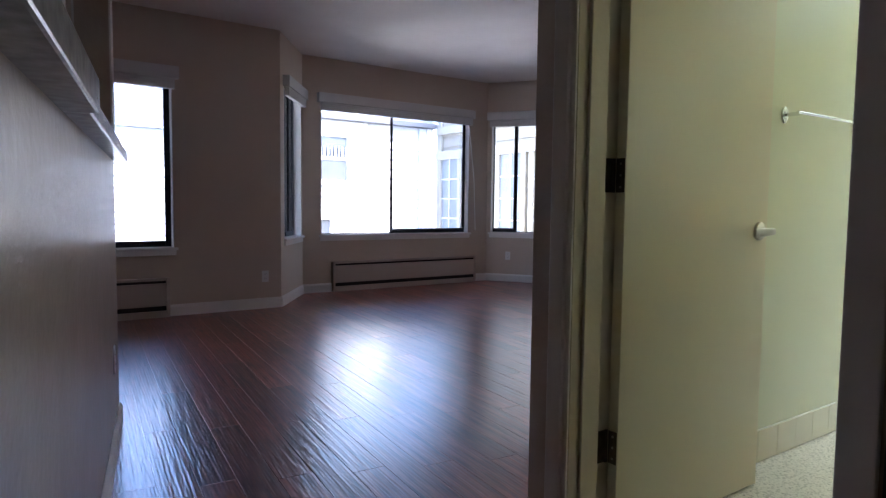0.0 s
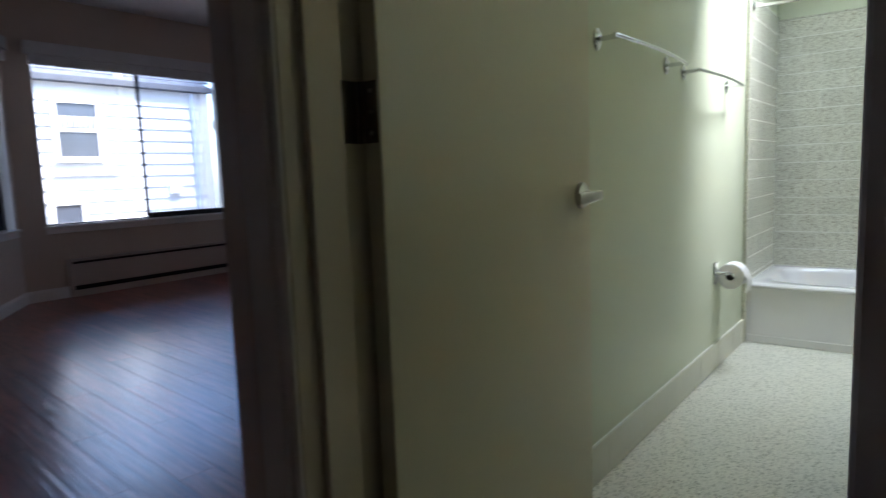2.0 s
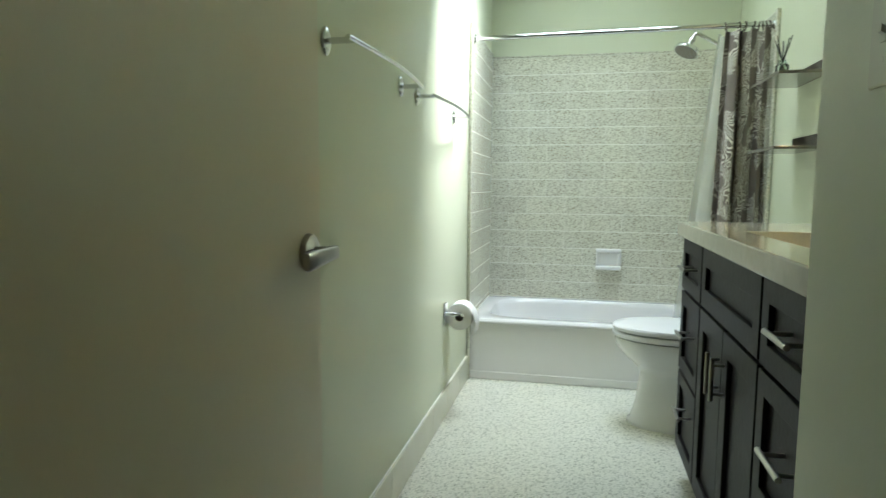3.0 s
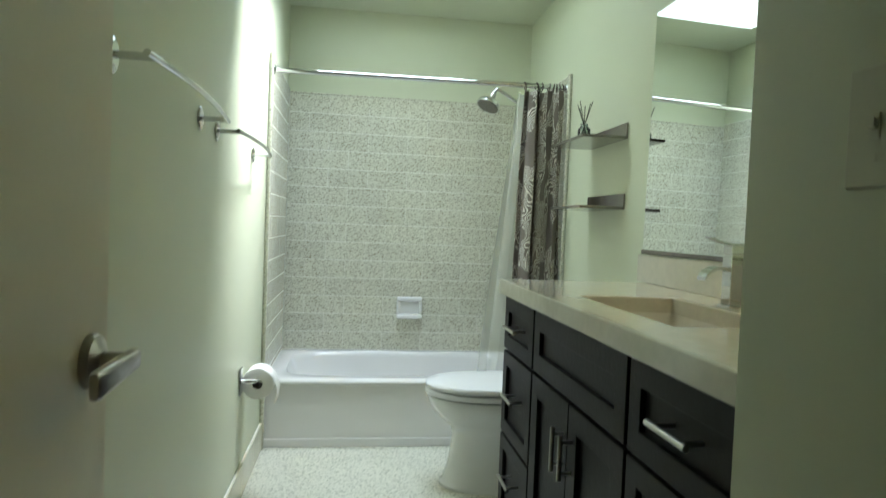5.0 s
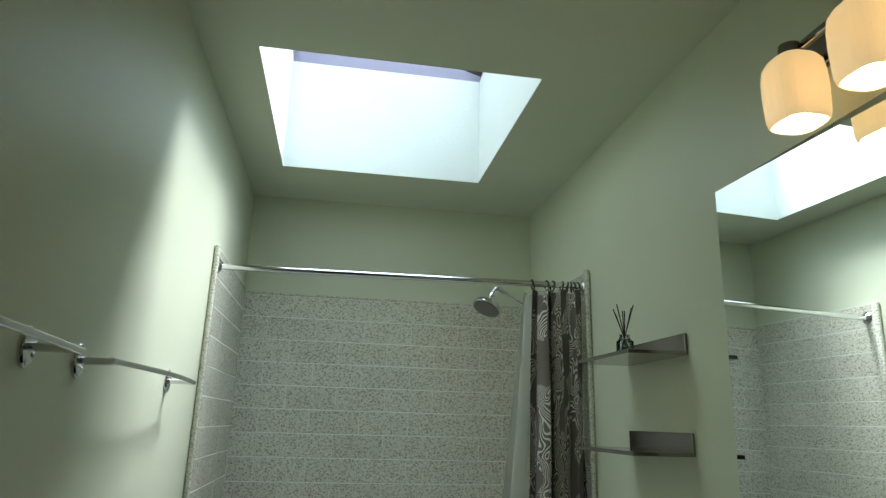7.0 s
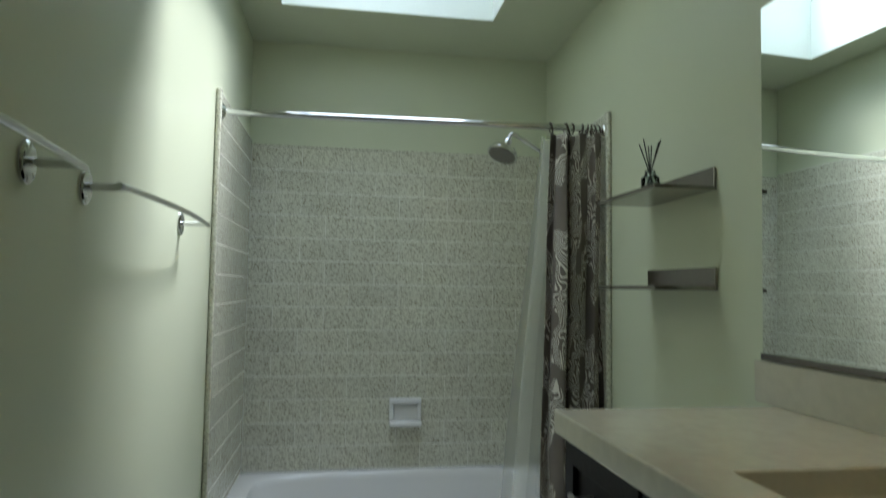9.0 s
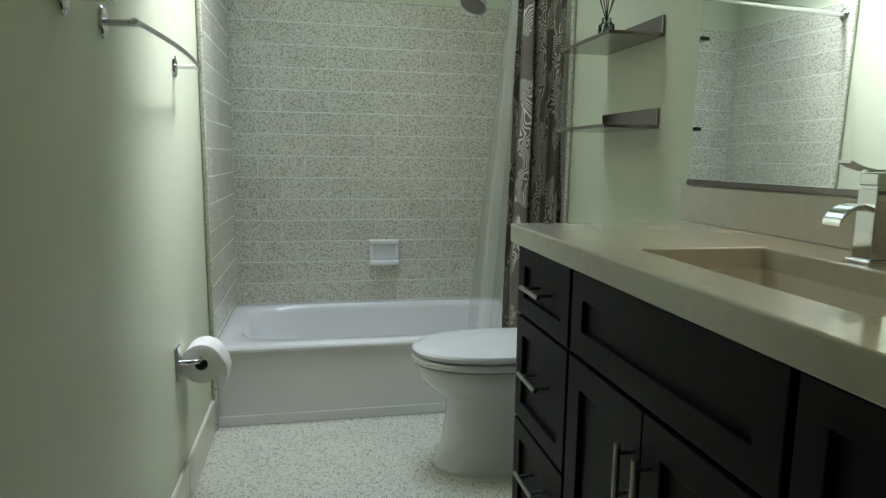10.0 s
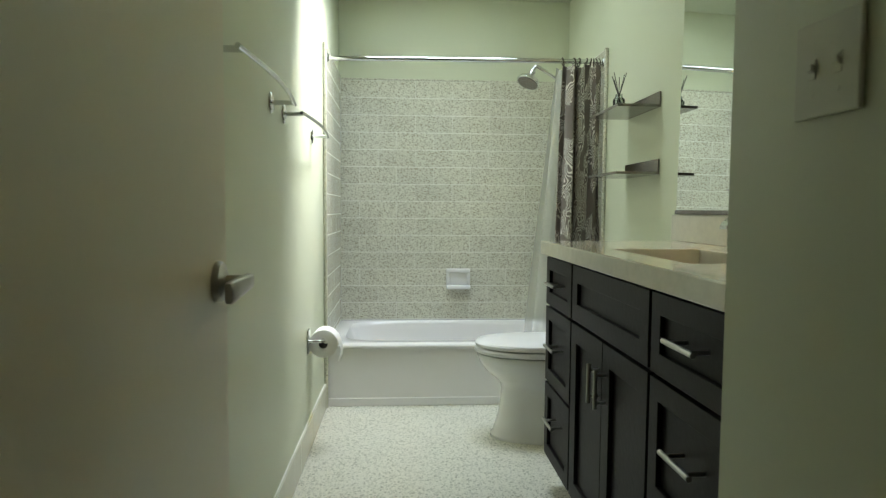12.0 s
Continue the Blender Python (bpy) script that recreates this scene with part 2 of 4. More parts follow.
NICKEL = mat("brushed_nickel", (0.42, 0.405, 0.375), 0.3, metal=1.0, bump=0.1, bump_scale=200, vary=0.05, vary_scale=30)
STEEL = mat("brushed_steel", (0.27, 0.25, 0.24), 0.12, metal=1.0, bump=0.1, bump_scale=200, vary=0.06, vary_scale=15)
BRONZE = mat("aged_bronze", (0.10, 0.085, 0.07), 0.4, metal=1.0, bump=0.2, bump_scale=150, vary=0.2, vary_scale=25)
QUARTZ = mat("beige_quartz", (0.60, 0.57, 0.465), 0.12, vary=0.05, vary_scale=35, coat=0.3)
BASIN = mat("biscuit_basin", (0.71, 0.685, 0.60), 0.15, vary=0.02, coat=0.4)
ESPRESSO = mat("espresso_wood", (0.0115, 0.0095, 0.0105), 0.45, bump=0.15, bump_scale=60, vary=0.25, vary_scale=4, spec=0.13)
# near-black colour stands for the shade in cabinet gaps and toe recess
RECESS_SHADE = mat("cabinet_recess_shade", (0.006, 0.005, 0.005), 0.8, vary=0.1)
MIRROR = mat("mirror_silver", (0.91, 0.95, 0.92), 0.0, metal=1.0, vary=0.0)
PLASTIC = mat("switch_plastic", (0.56, 0.57, 0.44), 0.35, vary=0.02)
WHITE_PLASTIC = mat("white_plastic", (0.78, 0.77, 0.75), 0.35, vary=0.02)
DARK = mat("dark_slot", (0.012, 0.010, 0.010), 0.7, vary=0.1)
PAPER = mat("toilet_paper", (0.84, 0.83, 0.80), 0.9, bump=0.5, bump_scale=150, vary=0.03, vary_scale=20)
CARD = mat("cardboard_core", (0.10, 0.08, 0.06), 0.8, vary=0.1)
HEATER = mat("heater_enamel", (0.52, 0.43, 0.375), 0.4, vary=0.04)
BLACK_ALU = mat("black_aluminium", (0.014, 0.014, 0.022), 0.35, metal=0.3, vary=0.1)
BLIND = mat("blind_white", (0.66, 0.65, 0.64), 0.6, bump=0.3, bump_scale=30, vary=0.04)
SIDING = mat("white_siding", (0.74, 0.74, 0.73), 0.6, bump=0.3, bump_scale=25, vary=0.04)
SIDING_BLUE = mat("pale_blue_siding", (0.50, 0.55, 0.64), 0.6, bump=0.3, bump_scale=25, vary=0.04)
SIDING_CREAM = mat("cream_siding", (0.33, 0.30, 0.24), 0.6, bump=0.3, bump_scale=25, vary=0.04)
SHINGLE = mat("grey_shingle", (0.11, 0.115, 0.13), 0.9, bump=0.6, bump_scale=60, vary=0.2, vary_scale=8)
FAR_GLASS = mat("far_glass", (0.06, 0.07, 0.09), 0.1, vary=0.2, vary_scale=2)
PALE_GLASS = mat("curtained_glass", (0.24, 0.27, 0.29), 0.15, vary=0.15, vary_scale=2)
EARTH = mat("yard_concrete", (0.30, 0.30, 0.28), 0.9, bump=0.5, bump_scale=20, vary=0.15)
REED = mat("black_reed", (0.015, 0.013, 0.012), 0.7, vary=0.2)
PLANK = plank_material()
CLOTH = curtain_material()
LINER = liner_material()
PANE = glass_material("window_glass")
TINTED = glass_material("tinted_glass", (0.86, 0.89, 0.95))
CURB = mat("violet_grey_metal", (0.30, 0.285, 0.36), 0.5, vary=0.06)
JAR_GLASS = glass_material("jar_glass", (0.86, 0.90, 0.88))
SHADE = lamp_material("shade_glass", (1.0, 0.73, 0.34), 0.18, 0.07)
BULB = lamp_material("bulb_glow", (1.0, 0.84, 0.60), 8.5)
DARK_WOOD = mat("dark_door_wood", (0.07, 0.045, 0.03), 0.4, bump=0.2, bump_scale=60, vary=0.2, vary_scale=5)
STONE = mat("kitchen_ledge_stone", (0.30, 0.29, 0.29), 0.25, vary=0.2, vary_scale=30)
KITCHEN = mat("kitchen_paint", (0.50, 0.39, 0.22), 0.6, vary=0.05)


# ---- mesh helpers ----
def bm_box(x0, y0, z0, x1, y1, z1, bevel=0.0, seg=2):
    bm = bmesh.new()
    bmesh.ops.create_cube(bm, size=1.0)
    sx, sy, sz = abs(x1 - x0), abs(y1 - y0), abs(z1 - z0)
    for v in bm.verts:
        v.co = Vector(((x0 + x1) / 2 + v.co.x * sx, (y0 + y1) / 2 + v.co.y * sy, (z0 + z1) / 2 + v.co.z * sz))
    if bevel:
        bmesh.ops.bevel(bm, geom=list(bm.edges), offset=min(bevel, 0.45 * min(sx, sy, sz)), segments=seg, affect="EDGES", profile=0.5)
    return bm


def bm_join(*bms):
    """Joins bmeshes of one part into the first."""
    out = bms[0]
    for b in bms[1:]:
        tmp = bpy.data.meshes.new("tmp")
        b.to_mesh(tmp)
        out.from_mesh(tmp)
        bpy.data.meshes.remove(tmp)
        b.free()
    return out


def bm_tube(points, radius, sides=12, cap=True):
    """A round bar along a polyline; radius may be a list."""
    bm = bmesh.new()
    pts = [Vector(p) for p in points]
    radii = radius if isinstance(radius, (list, tuple)) else [radius] * len(pts)
    rings, up = [], None
    for i, p in enumerate(pts):
        d = (pts[min(i + 1, len(pts) - 1)] - pts[max(i - 1, 0)]).normalized()
        if up is None:
            up = d.orthogonal().normalized()
        up = (up - d * up.dot(d)).normalized()
        side = d.cross(up)
        rings.append([bm.verts.new(p + radii[i] * (up * math.cos(a) + side * math.sin(a))) for a in (2 * math.pi * k / sides for k in range(sides))])
    for a, b in zip(rings, rings[1:]):
        for k in range(sides):
            bm.faces.new((a[k], a[(k + 1) % sides], b[(k + 1) % sides], b[k]))
    if cap:
        bm.faces.new(rings[0][::-1])
        bm.faces.new(rings[-1])
    bmesh.ops.recalc_face_normals(bm, faces=list(bm.faces))
    return bm


def bm_loft(rings, closed_ends=True):
    """Skins a list of equal rings of points."""
    bm = bmesh.new()
    vr = [[bm.verts.new(p) for p in r] for r in rings]
    n = len(vr[0])
    for a, b in zip(vr, vr[1:]):
        for k in range(n):
            bm.faces.new((a[k], a[(k + 1) % n], b[(k + 1) % n], b[k]))
    if closed_ends:
        bm.faces.new(vr[0][::-1])
        bm.faces.new(vr[-1])
    bmesh.ops.recalc_face_normals(bm, faces=list(bm.faces))
    return bm


def bm_prism(profile, axis, a, b):
    """A profile of (u, v) pushed along an axis from a to b. x: (y, z); y: (x, z); z: (x, y)."""
    def at(u, v, w):
        return {"x": (w, u, v), "y": (u, w, v), "z": (u, v, w)}[axis]
    return bm_loft([[at(u, v, w) for u, v in profile] for w in (a, b)])


def super_ring(cx, cy, z, rx, ry, power=2.5, count=48):
    ring = []
    for k in range(count):
        a = 2 * math.pi * k / count
        c, s = math.cos(a), math.sin(a)
        ring.append((cx + rx * math.copysign(abs(c) ** (2 / power), c), cy + ry * math.copysign(abs(s) ** (2 / power), s), z))
    return ring


def mesh_from(name, bm, material, smooth=False):
    me = bpy.data.meshes.new(name)
    bm.to_mesh(me)
    bm.free()
    me.materials.append(material)
    if smooth:
        me.shade_smooth()
        me.set_sharp_from_angle(angle=radians(40))
    return me


def part(name, bm, material, parent=None, label="", smooth=False):
    ob = new(name, mesh_from(name, bm, material, smooth))
    ob.parent = parent
    if label:
        ob["label"] = label
    return ob


def structure(name, bm, material, label, category, smooth=False):
    return tagged(part(name, bm, material, None, "", smooth), label, category, kind="structure")


def thing(name, label, category, group="", at=(0, 0, 0), turn=0):
    ob = new(name)
    ob.empty_display_size = 0.05
    ob.matrix_basis = pose(*at, 0, 0, turn)
    return tagged(ob, label, category, group)


def bm_wall_with_hole(axis, p0, p1, a0, a1, z0, z1, holes):
    """A wall slab between p0 and p1 across; along a0..a1; holes (b0, b1, h0, h1) go through."""
    cuts_a = sorted({a0, a1, *[h[0] for h in holes], *[h[1] for h in holes]})
    cuts_z = sorted({z0, z1, *[h[2] for h in holes], *[h[3] for h in holes]})
    bm = bmesh.new()
    def solid(i, j):
        if not (0 <= i < len(cuts_a) - 1 and 0 <= j < len(cuts_z) - 1):
            return False
        ca, cz = (cuts_a[i] + cuts_a[i + 1]) / 2, (cuts_z[j] + cuts_z[j + 1]) / 2
        return not any(h[0] < ca < h[1] and h[2] < cz < h[3] for h in holes)
    def at(p, a, z):
        return (p, a, z) if axis == "x" else (a, p, z)
    def quad(*pts):
        bm.faces.new([bm.verts.new(p) for p in pts])
    for i in range(len(cuts_a) - 1):
        for j in range(len(cuts_z) - 1):
            if not solid(i, j):
                continue
            b0, b1, h0, h1 = cuts_a[i], cuts_a[i + 1], cuts_z[j], cuts_z[j + 1]
            for p in (p0, p1):
                quad(at(p, b0, h0), at(p, b1, h0), at(p, b1, h1), at(p, b0, h1))
            for di, bb in ((-1, b0), (1, b1)):
                if not solid(i + di, j):
                    quad(at(p0, bb, h0), at(p1, bb, h0), at(p1, bb, h1), at(p0, bb, h1))
            for dj, hh in ((-1, h0), (1, h1)):
                if not solid(i, j + dj):
                    quad(at(p0, b0, hh), at(p1, b0, hh), at(p1, b1, hh), at(p0, b1, hh))
    bmesh.ops.remove_doubles(bm, verts=list(bm.verts), dist=1e-5)
    bmesh.ops.recalc_face_normals(bm, faces=list(bm.faces))
    return bm


# ---- structure: bathroom shell ----
BX0, BX1, W = -3.03, 0.785, 1.52
CEIL, HIGH = 2.45, 2.75
structure("wall_bath_left", bm_box(-3.254, 0.0, 0, 0.90, 0.075, HIGH), GREEN, "smooth sage green painted bathroom wall", "wall")
structure("wall_bath_back", bm_box(BX1, -1.64, 0, 0.90, -0.001, HIGH), GREEN, "sage green painted wall above the bathtub", "wall")
structure("wall_bath_right", bm_join(bm_box(-2.462, -1.64, 0, BX1 - 0.001, -1.5705, HIGH), bm_wall_with_hole("y", -1.57, -W, -2.462, BX1 - 0.001, 0, HIGH, [(-2.4615, -0.958, 1.074, 1.962)])), GREEN, "sage green painted wall behind the vanity", "wall")
structure("wall_bath_wing", bm_box(BX0, -1.64, 0, -2.463, -0.920, HIGH), GREEN, "sage green wall return beside the vanity", "wall")
structure("wall_bath_door", bm_wall_with_hole("x", -3.255, -3.031, -3.0, -0.001, 0, HIGH, [(-0.82, -0.065, 0, 2.05)]), GREEN, "wall with the bathroom doorway", "wall")
structure("wall_hall_right", bm_box(-3.275, -3.0, 0, -3.256, -0.824, HIGH), TAUPE, "taupe painted hallway wall beside the bathroom door", "wall")
structure("casing_right", bm_box(-3.298, -0.862, 0, -3.276, -0.790, 2.044, 0.005), TRIM, "pale painted door casing in the hallway", "door casing")
structure("door_hall", bm_box(-3.292, -1.70, 0.005, -3.2755, -0.872, 2.05, 0.003), DARK_WOOD, "dark brown closed hallway door", "door")
structure("wall_hall_header", bm_box(-3.275, -0.823, 2.16, -3.256, -0.0035, HIGH), TAUPE, "taupe painted wall above the bathroom door", "wall")
structure("wall_hall_corner", bm_box(-3.275, -0.003, 0, -3.256, 0.092, HIGH), TAUPE, "taupe painted wall end at the hallway corner", "wall")
structure("wall_living_right", bm_box(-3.2555, 0.077, 0, 1.499, 0.092, HIGH), TAUPE, "taupe painted living room wall", "wall")
structure("ceiling_bath", bm_wall_with_hole("x", 0, 0.1, -W, 0.0, BX0, BX1, [(-1.118, -0.180, -0.650, 0.340)]), GREEN_CEIL, "sage green bathroom ceiling with a square skylight well", "ceiling")
_c = bpy.data.objects["ceiling_bath"]
for v in _c.data.vertices:
    a, b, c = v.co
    v.co = (c, b, CEIL + a)
_c.data.flip_normals()
structure("floor_bath", bm_box(-3.12, -1.52, -0.06, BX1, 0.0, 0.0), TERRAZZO, "off-white speckled sheet flooring", "floor")

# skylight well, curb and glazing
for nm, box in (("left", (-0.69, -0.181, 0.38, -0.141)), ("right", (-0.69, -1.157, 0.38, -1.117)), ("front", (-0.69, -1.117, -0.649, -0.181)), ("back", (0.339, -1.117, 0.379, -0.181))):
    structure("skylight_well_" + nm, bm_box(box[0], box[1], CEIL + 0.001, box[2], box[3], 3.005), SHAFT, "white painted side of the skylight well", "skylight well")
skylight = thing("skylight", "square pitched skylight with a grey metal curb and clear pane", "skylight", at=(-0.155, -0.649, 3.006))
skylight["kind"] = "structure"
RISE = math.tan(radians(17))


def pitched(bm):
    """Lays a flat piece on the slope of the skylight."""
    bm.transform(Matrix.Translation((0, 0, 0.18)) @ Matrix.Rotation(radians(17), 4, "X"))
    return bm


for x0, x1 in ((0.495, 0.534), (-0.534, -0.495)):
    part("curb", bm_prism([(-0.508, 0), (0.508, 0), (0.508, 0.176 + 0.508 * RISE), (-0.508, 0.176 - 0.508 * RISE)], "x", x0, x1), CURB, skylight, "grey metal curb")
part("curb", bm_box(-0.4945, 0.468, 0, 0.4945, 0.508, 0.174 + 0.468 * RISE), CURB, skylight, "grey metal curb")
part("curb", bm_box(-0.4945, -0.508, 0, 0.4945, -0.468, 0.012), CURB, skylight, "grey metal curb")
for b in ((-0.555, 0.50, 0.555, 0.56), (-0.555, -0.56, 0.555, -0.50), (-0.555, -0.50, -0.495, 0.50), (0.495, -0.50, 0.555, 0.50)):
    part("frame_bar", pitched(bm_box(b[0], b[1], 0.0, b[2], b[3], 0.035, 0.005)), BRONZE, skylight)
_p = part("pane", pitched(bm_box(-0.495, -0.50, 0.022, 0.495, 0.50, 0.028)), PANE, skylight)
_p.visible_shadow = False

# doorway lining, casing and stops
for nm, b in (("door_jamb_hinge", (-3.280, -0.080, 0, -3.020, -0.064, 2.05)), ("door_jamb_latch", (-3.280, -0.821, 0, -3.020, -0.802, 2.05)), ("door_jamb_head", (-3.280, -0.801, 2.03, -3.020, -0.081, 2.05))):
    structure(nm, bm_box(*b, 0.002), CREAM_LIGHT, "cream painted door jamb", "door jamb")
for nm, b in (("door_stop_hinge", (-3.240, -0.093, 0, -3.168, -0.0805, 2.03)), ("door_stop_latch", (-3.240, -0.8015, 0, -3.168, -0.790, 2.03))):
    structure(nm, bm_box(*b, 0.003), CREAM_LIGHT, "cream painted door stop", "door stop")


def casing_profile(sign, y_in, y_out):
    """Moulded casing, proud of the hall wall."""
    x = -3.2965
    steps = [(0, 0), (0, 0.010), (0.10, 0.014), (0.22, 0.014), (0.30, 0.020), (0.80, 0.024), (0.92, 0.026), (1.0, 0.022), (1.0, 0)]
    return [(x + 0.02 - d, y_in + (y_out - y_in) * f) for f, d in steps]


structure("casing_left", bm_prism(casing_profile(1, -0.078, -0.004), "z", 0, 2.044), TRIM, "white moulded door casing on the hallway wall", "door casing")
structure("casing_head", bm_box(-3.300, -0.862, 2.052, -3.276, -0.004, 2.15, 0.004), TRIM, "white door casing head", "door casing")
structure("threshold", bm_box(-3.285, -0.801, -0.02, -3.105, -0.081, 0.008, 0.004), BRONZE, "dark floor strip in the bathroom doorway", "threshold")

# ---- structure: living room and hall shell ----
BAYL, BAYR, BL2, BR2 = (-2.335, 4.80), (1.50, 4.80), (-1.78, 5.60), (0.95, 5.60)
T = 0.14
structure("wall_living_north", bm_wall_with_hole("y", 4.80, 4.80 + T, -6.6, BAYL[0], 0, HIGH, [(-4.36, -3.345, 0.63, 2.20)]), TAUPE, "taupe painted living room wall with a tall window", "wall")
structure("wall_bay_back", bm_wall_with_hole("y", 5.60, 5.60 + T, BL2[0], BR2[0], 0, HIGH, [(-1.55, 0.63, 0.68, 2.28)]), TAUPE, "taupe painted bay wall with a wide window", "wall")


def local_wall(name, a, b, holes, label):
    """A wall from a to b in plan; returns its empty, whose x runs along it and y points outward."""
    length = math.dist(a, b)
    ob = structure(name, bm_wall_with_hole("y", 0.0, T, 0, length, 0, HIGH, holes), TAUPE, label, "wall")
    ob.matrix_basis = pose(a[0], a[1], 0, 0, 0, math.degrees(math.atan2(b[1] - a[1], b[0] - a[0])))
    return ob


LEN = math.dist(BAYL, BL2)
local_wall("wall_bay_left", BAYL, BL2, [(0.14, LEN - 0.06, 0.68, 2.28)], "angled taupe bay wall with a narrow window")
local_wall("wall_bay_right", BR2, BAYR, [(0.06, LEN - 0.14, 0.68, 2.28)], "angled taupe bay wall with a narrow window")
structure("wall_living_east", bm_box(1.50, 0.077, 0, 1.62, 4.80, HIGH), TAUPE, "plain taupe living room wall", "wall")
structure("wall_living_west", bm_box(-6.72, -3.0, 0, -6.6, 4.94, HIGH), TAUPE, "plain taupe wall closing the living room", "wall")
structure("wall_hall_end", bm_box(-6.6, -3.12, 0, -3.15, -3.0, HIGH), TAUPE, "plain taupe wall closing the hallway", "wall")
structure("ceiling_living", bm_box(-6.72, -3.12, HIGH, 1.62, 5.74, HIGH + 0.12), WHITE_CEIL, "white textured living room ceiling", "ceiling")
_b = bm_wall_with_hole("x", 0, 0.12, -3.12, 5.74, -6.72, 1.62, [(-1.52, 0.0, -3.15, 0.90)])
_me = bpy.data.objects["ceiling_living"].data
_b.to_mesh(_me)
_b.free()
for v in _me.vertices:
    a, b, c = v.co
    v.co = (c, b, HIGH + a)
_me.flip_normals()
structure("floor_subfloor", bm_box(-6.72, -3.12, -0.12, 1.62, 5.74, -0.014), DARK, "dark underlay below the plank floor", "floor")

# baseboards of the living room
def base_profile(h=0.105, d=0.016):
    return [(0, 0), (-d, 0), (-d, h * 0.78), (-d * 0.6, h * 0.92), (-d * 0.3, h), (0, h)]


def baseboard(name, a, b):
    length = math.dist(a, b)
    ob = structure(name, bm_prism(base_profile(), "x", 0, length), TRIM, "white painted baseboard", "baseboard")
    ob.matrix_basis = pose(a[0], a[1], 0, 0, 0, math.degrees(math.atan2(b[1] - a[1], b[0] - a[0])))


for a, b in (((-6.6, 4.80), (-4.75, 4.80)), ((-3.40, 4.80), BAYL), (BAYL, BL2), (BL2, (-1.42, 5.60)), ((0.73, 5.60), BR2), (BR2, BAYR), (BAYR, (1.5, 0.10))):
    baseboard("baseboard", a, b)

# hallway wall with a raised pass-through ledge; it runs a little askew
HALL = pose(-4.190, 1.92, 0, 0, 0, -10.3)
_w = structure("wall_hall_left", bm_wall_with_hole("x", -0.13, 0.0, -4.9, 0.0, 0, HIGH, [(-4.2, -1.82, 1.26, 2.45), (-1.715, -0.14, 1.26, 2.45)]), TAUPE_GLOSS, "taupe painted hallway wall with two pass-through openings", "wall")
_w.matrix_basis = HALL
ledge = structure("pass_through_ledge", bm_join(bm_box(-0.20, -4.3, 1.225, 0.070, -1.72, 1.302, 0.006), bm_box(-0.16, -1.718, 1.225, 0.055, 0.05, 1.272, 0.006)), STONE, "dark polished ledge capping the half wall", "ledge")
ledge.matrix_basis = HALL
for nm, b in (("trim_pass_through", (-0.14, -1.82, 1.304, 0.012, -1.725, 2.46)), ("trim_wall_end", (-0.14, -0.138, 1.274, 0.008, 0.012, HIGH - 0.002))):
    o = structure(nm, bm_box(*b, 0.003), TRIM, "pale painted trim at the pass-through", "trim")
    o.matrix_basis = HALL
_k = structure("wall_kitchen", bm_box(-1.8, -4.0, 0, -1.7, 0.0, HIGH), KITCHEN, "brown painted kitchen wall beyond the pass-through", "wall")
_k.matrix_basis = HALL
_o = structure("baseboard_hall", bm_prism([(0, 0), (0.014, 0), (0.014, 0.08), (0.004, 0.1), (0, 0.1)], "y", -4.8, 0.0), TRIM, "pale baseboard of the hallway wall", "baseboard")
_o.data.transform(Matrix.Identity(4))
_o.matrix_basis = HALL


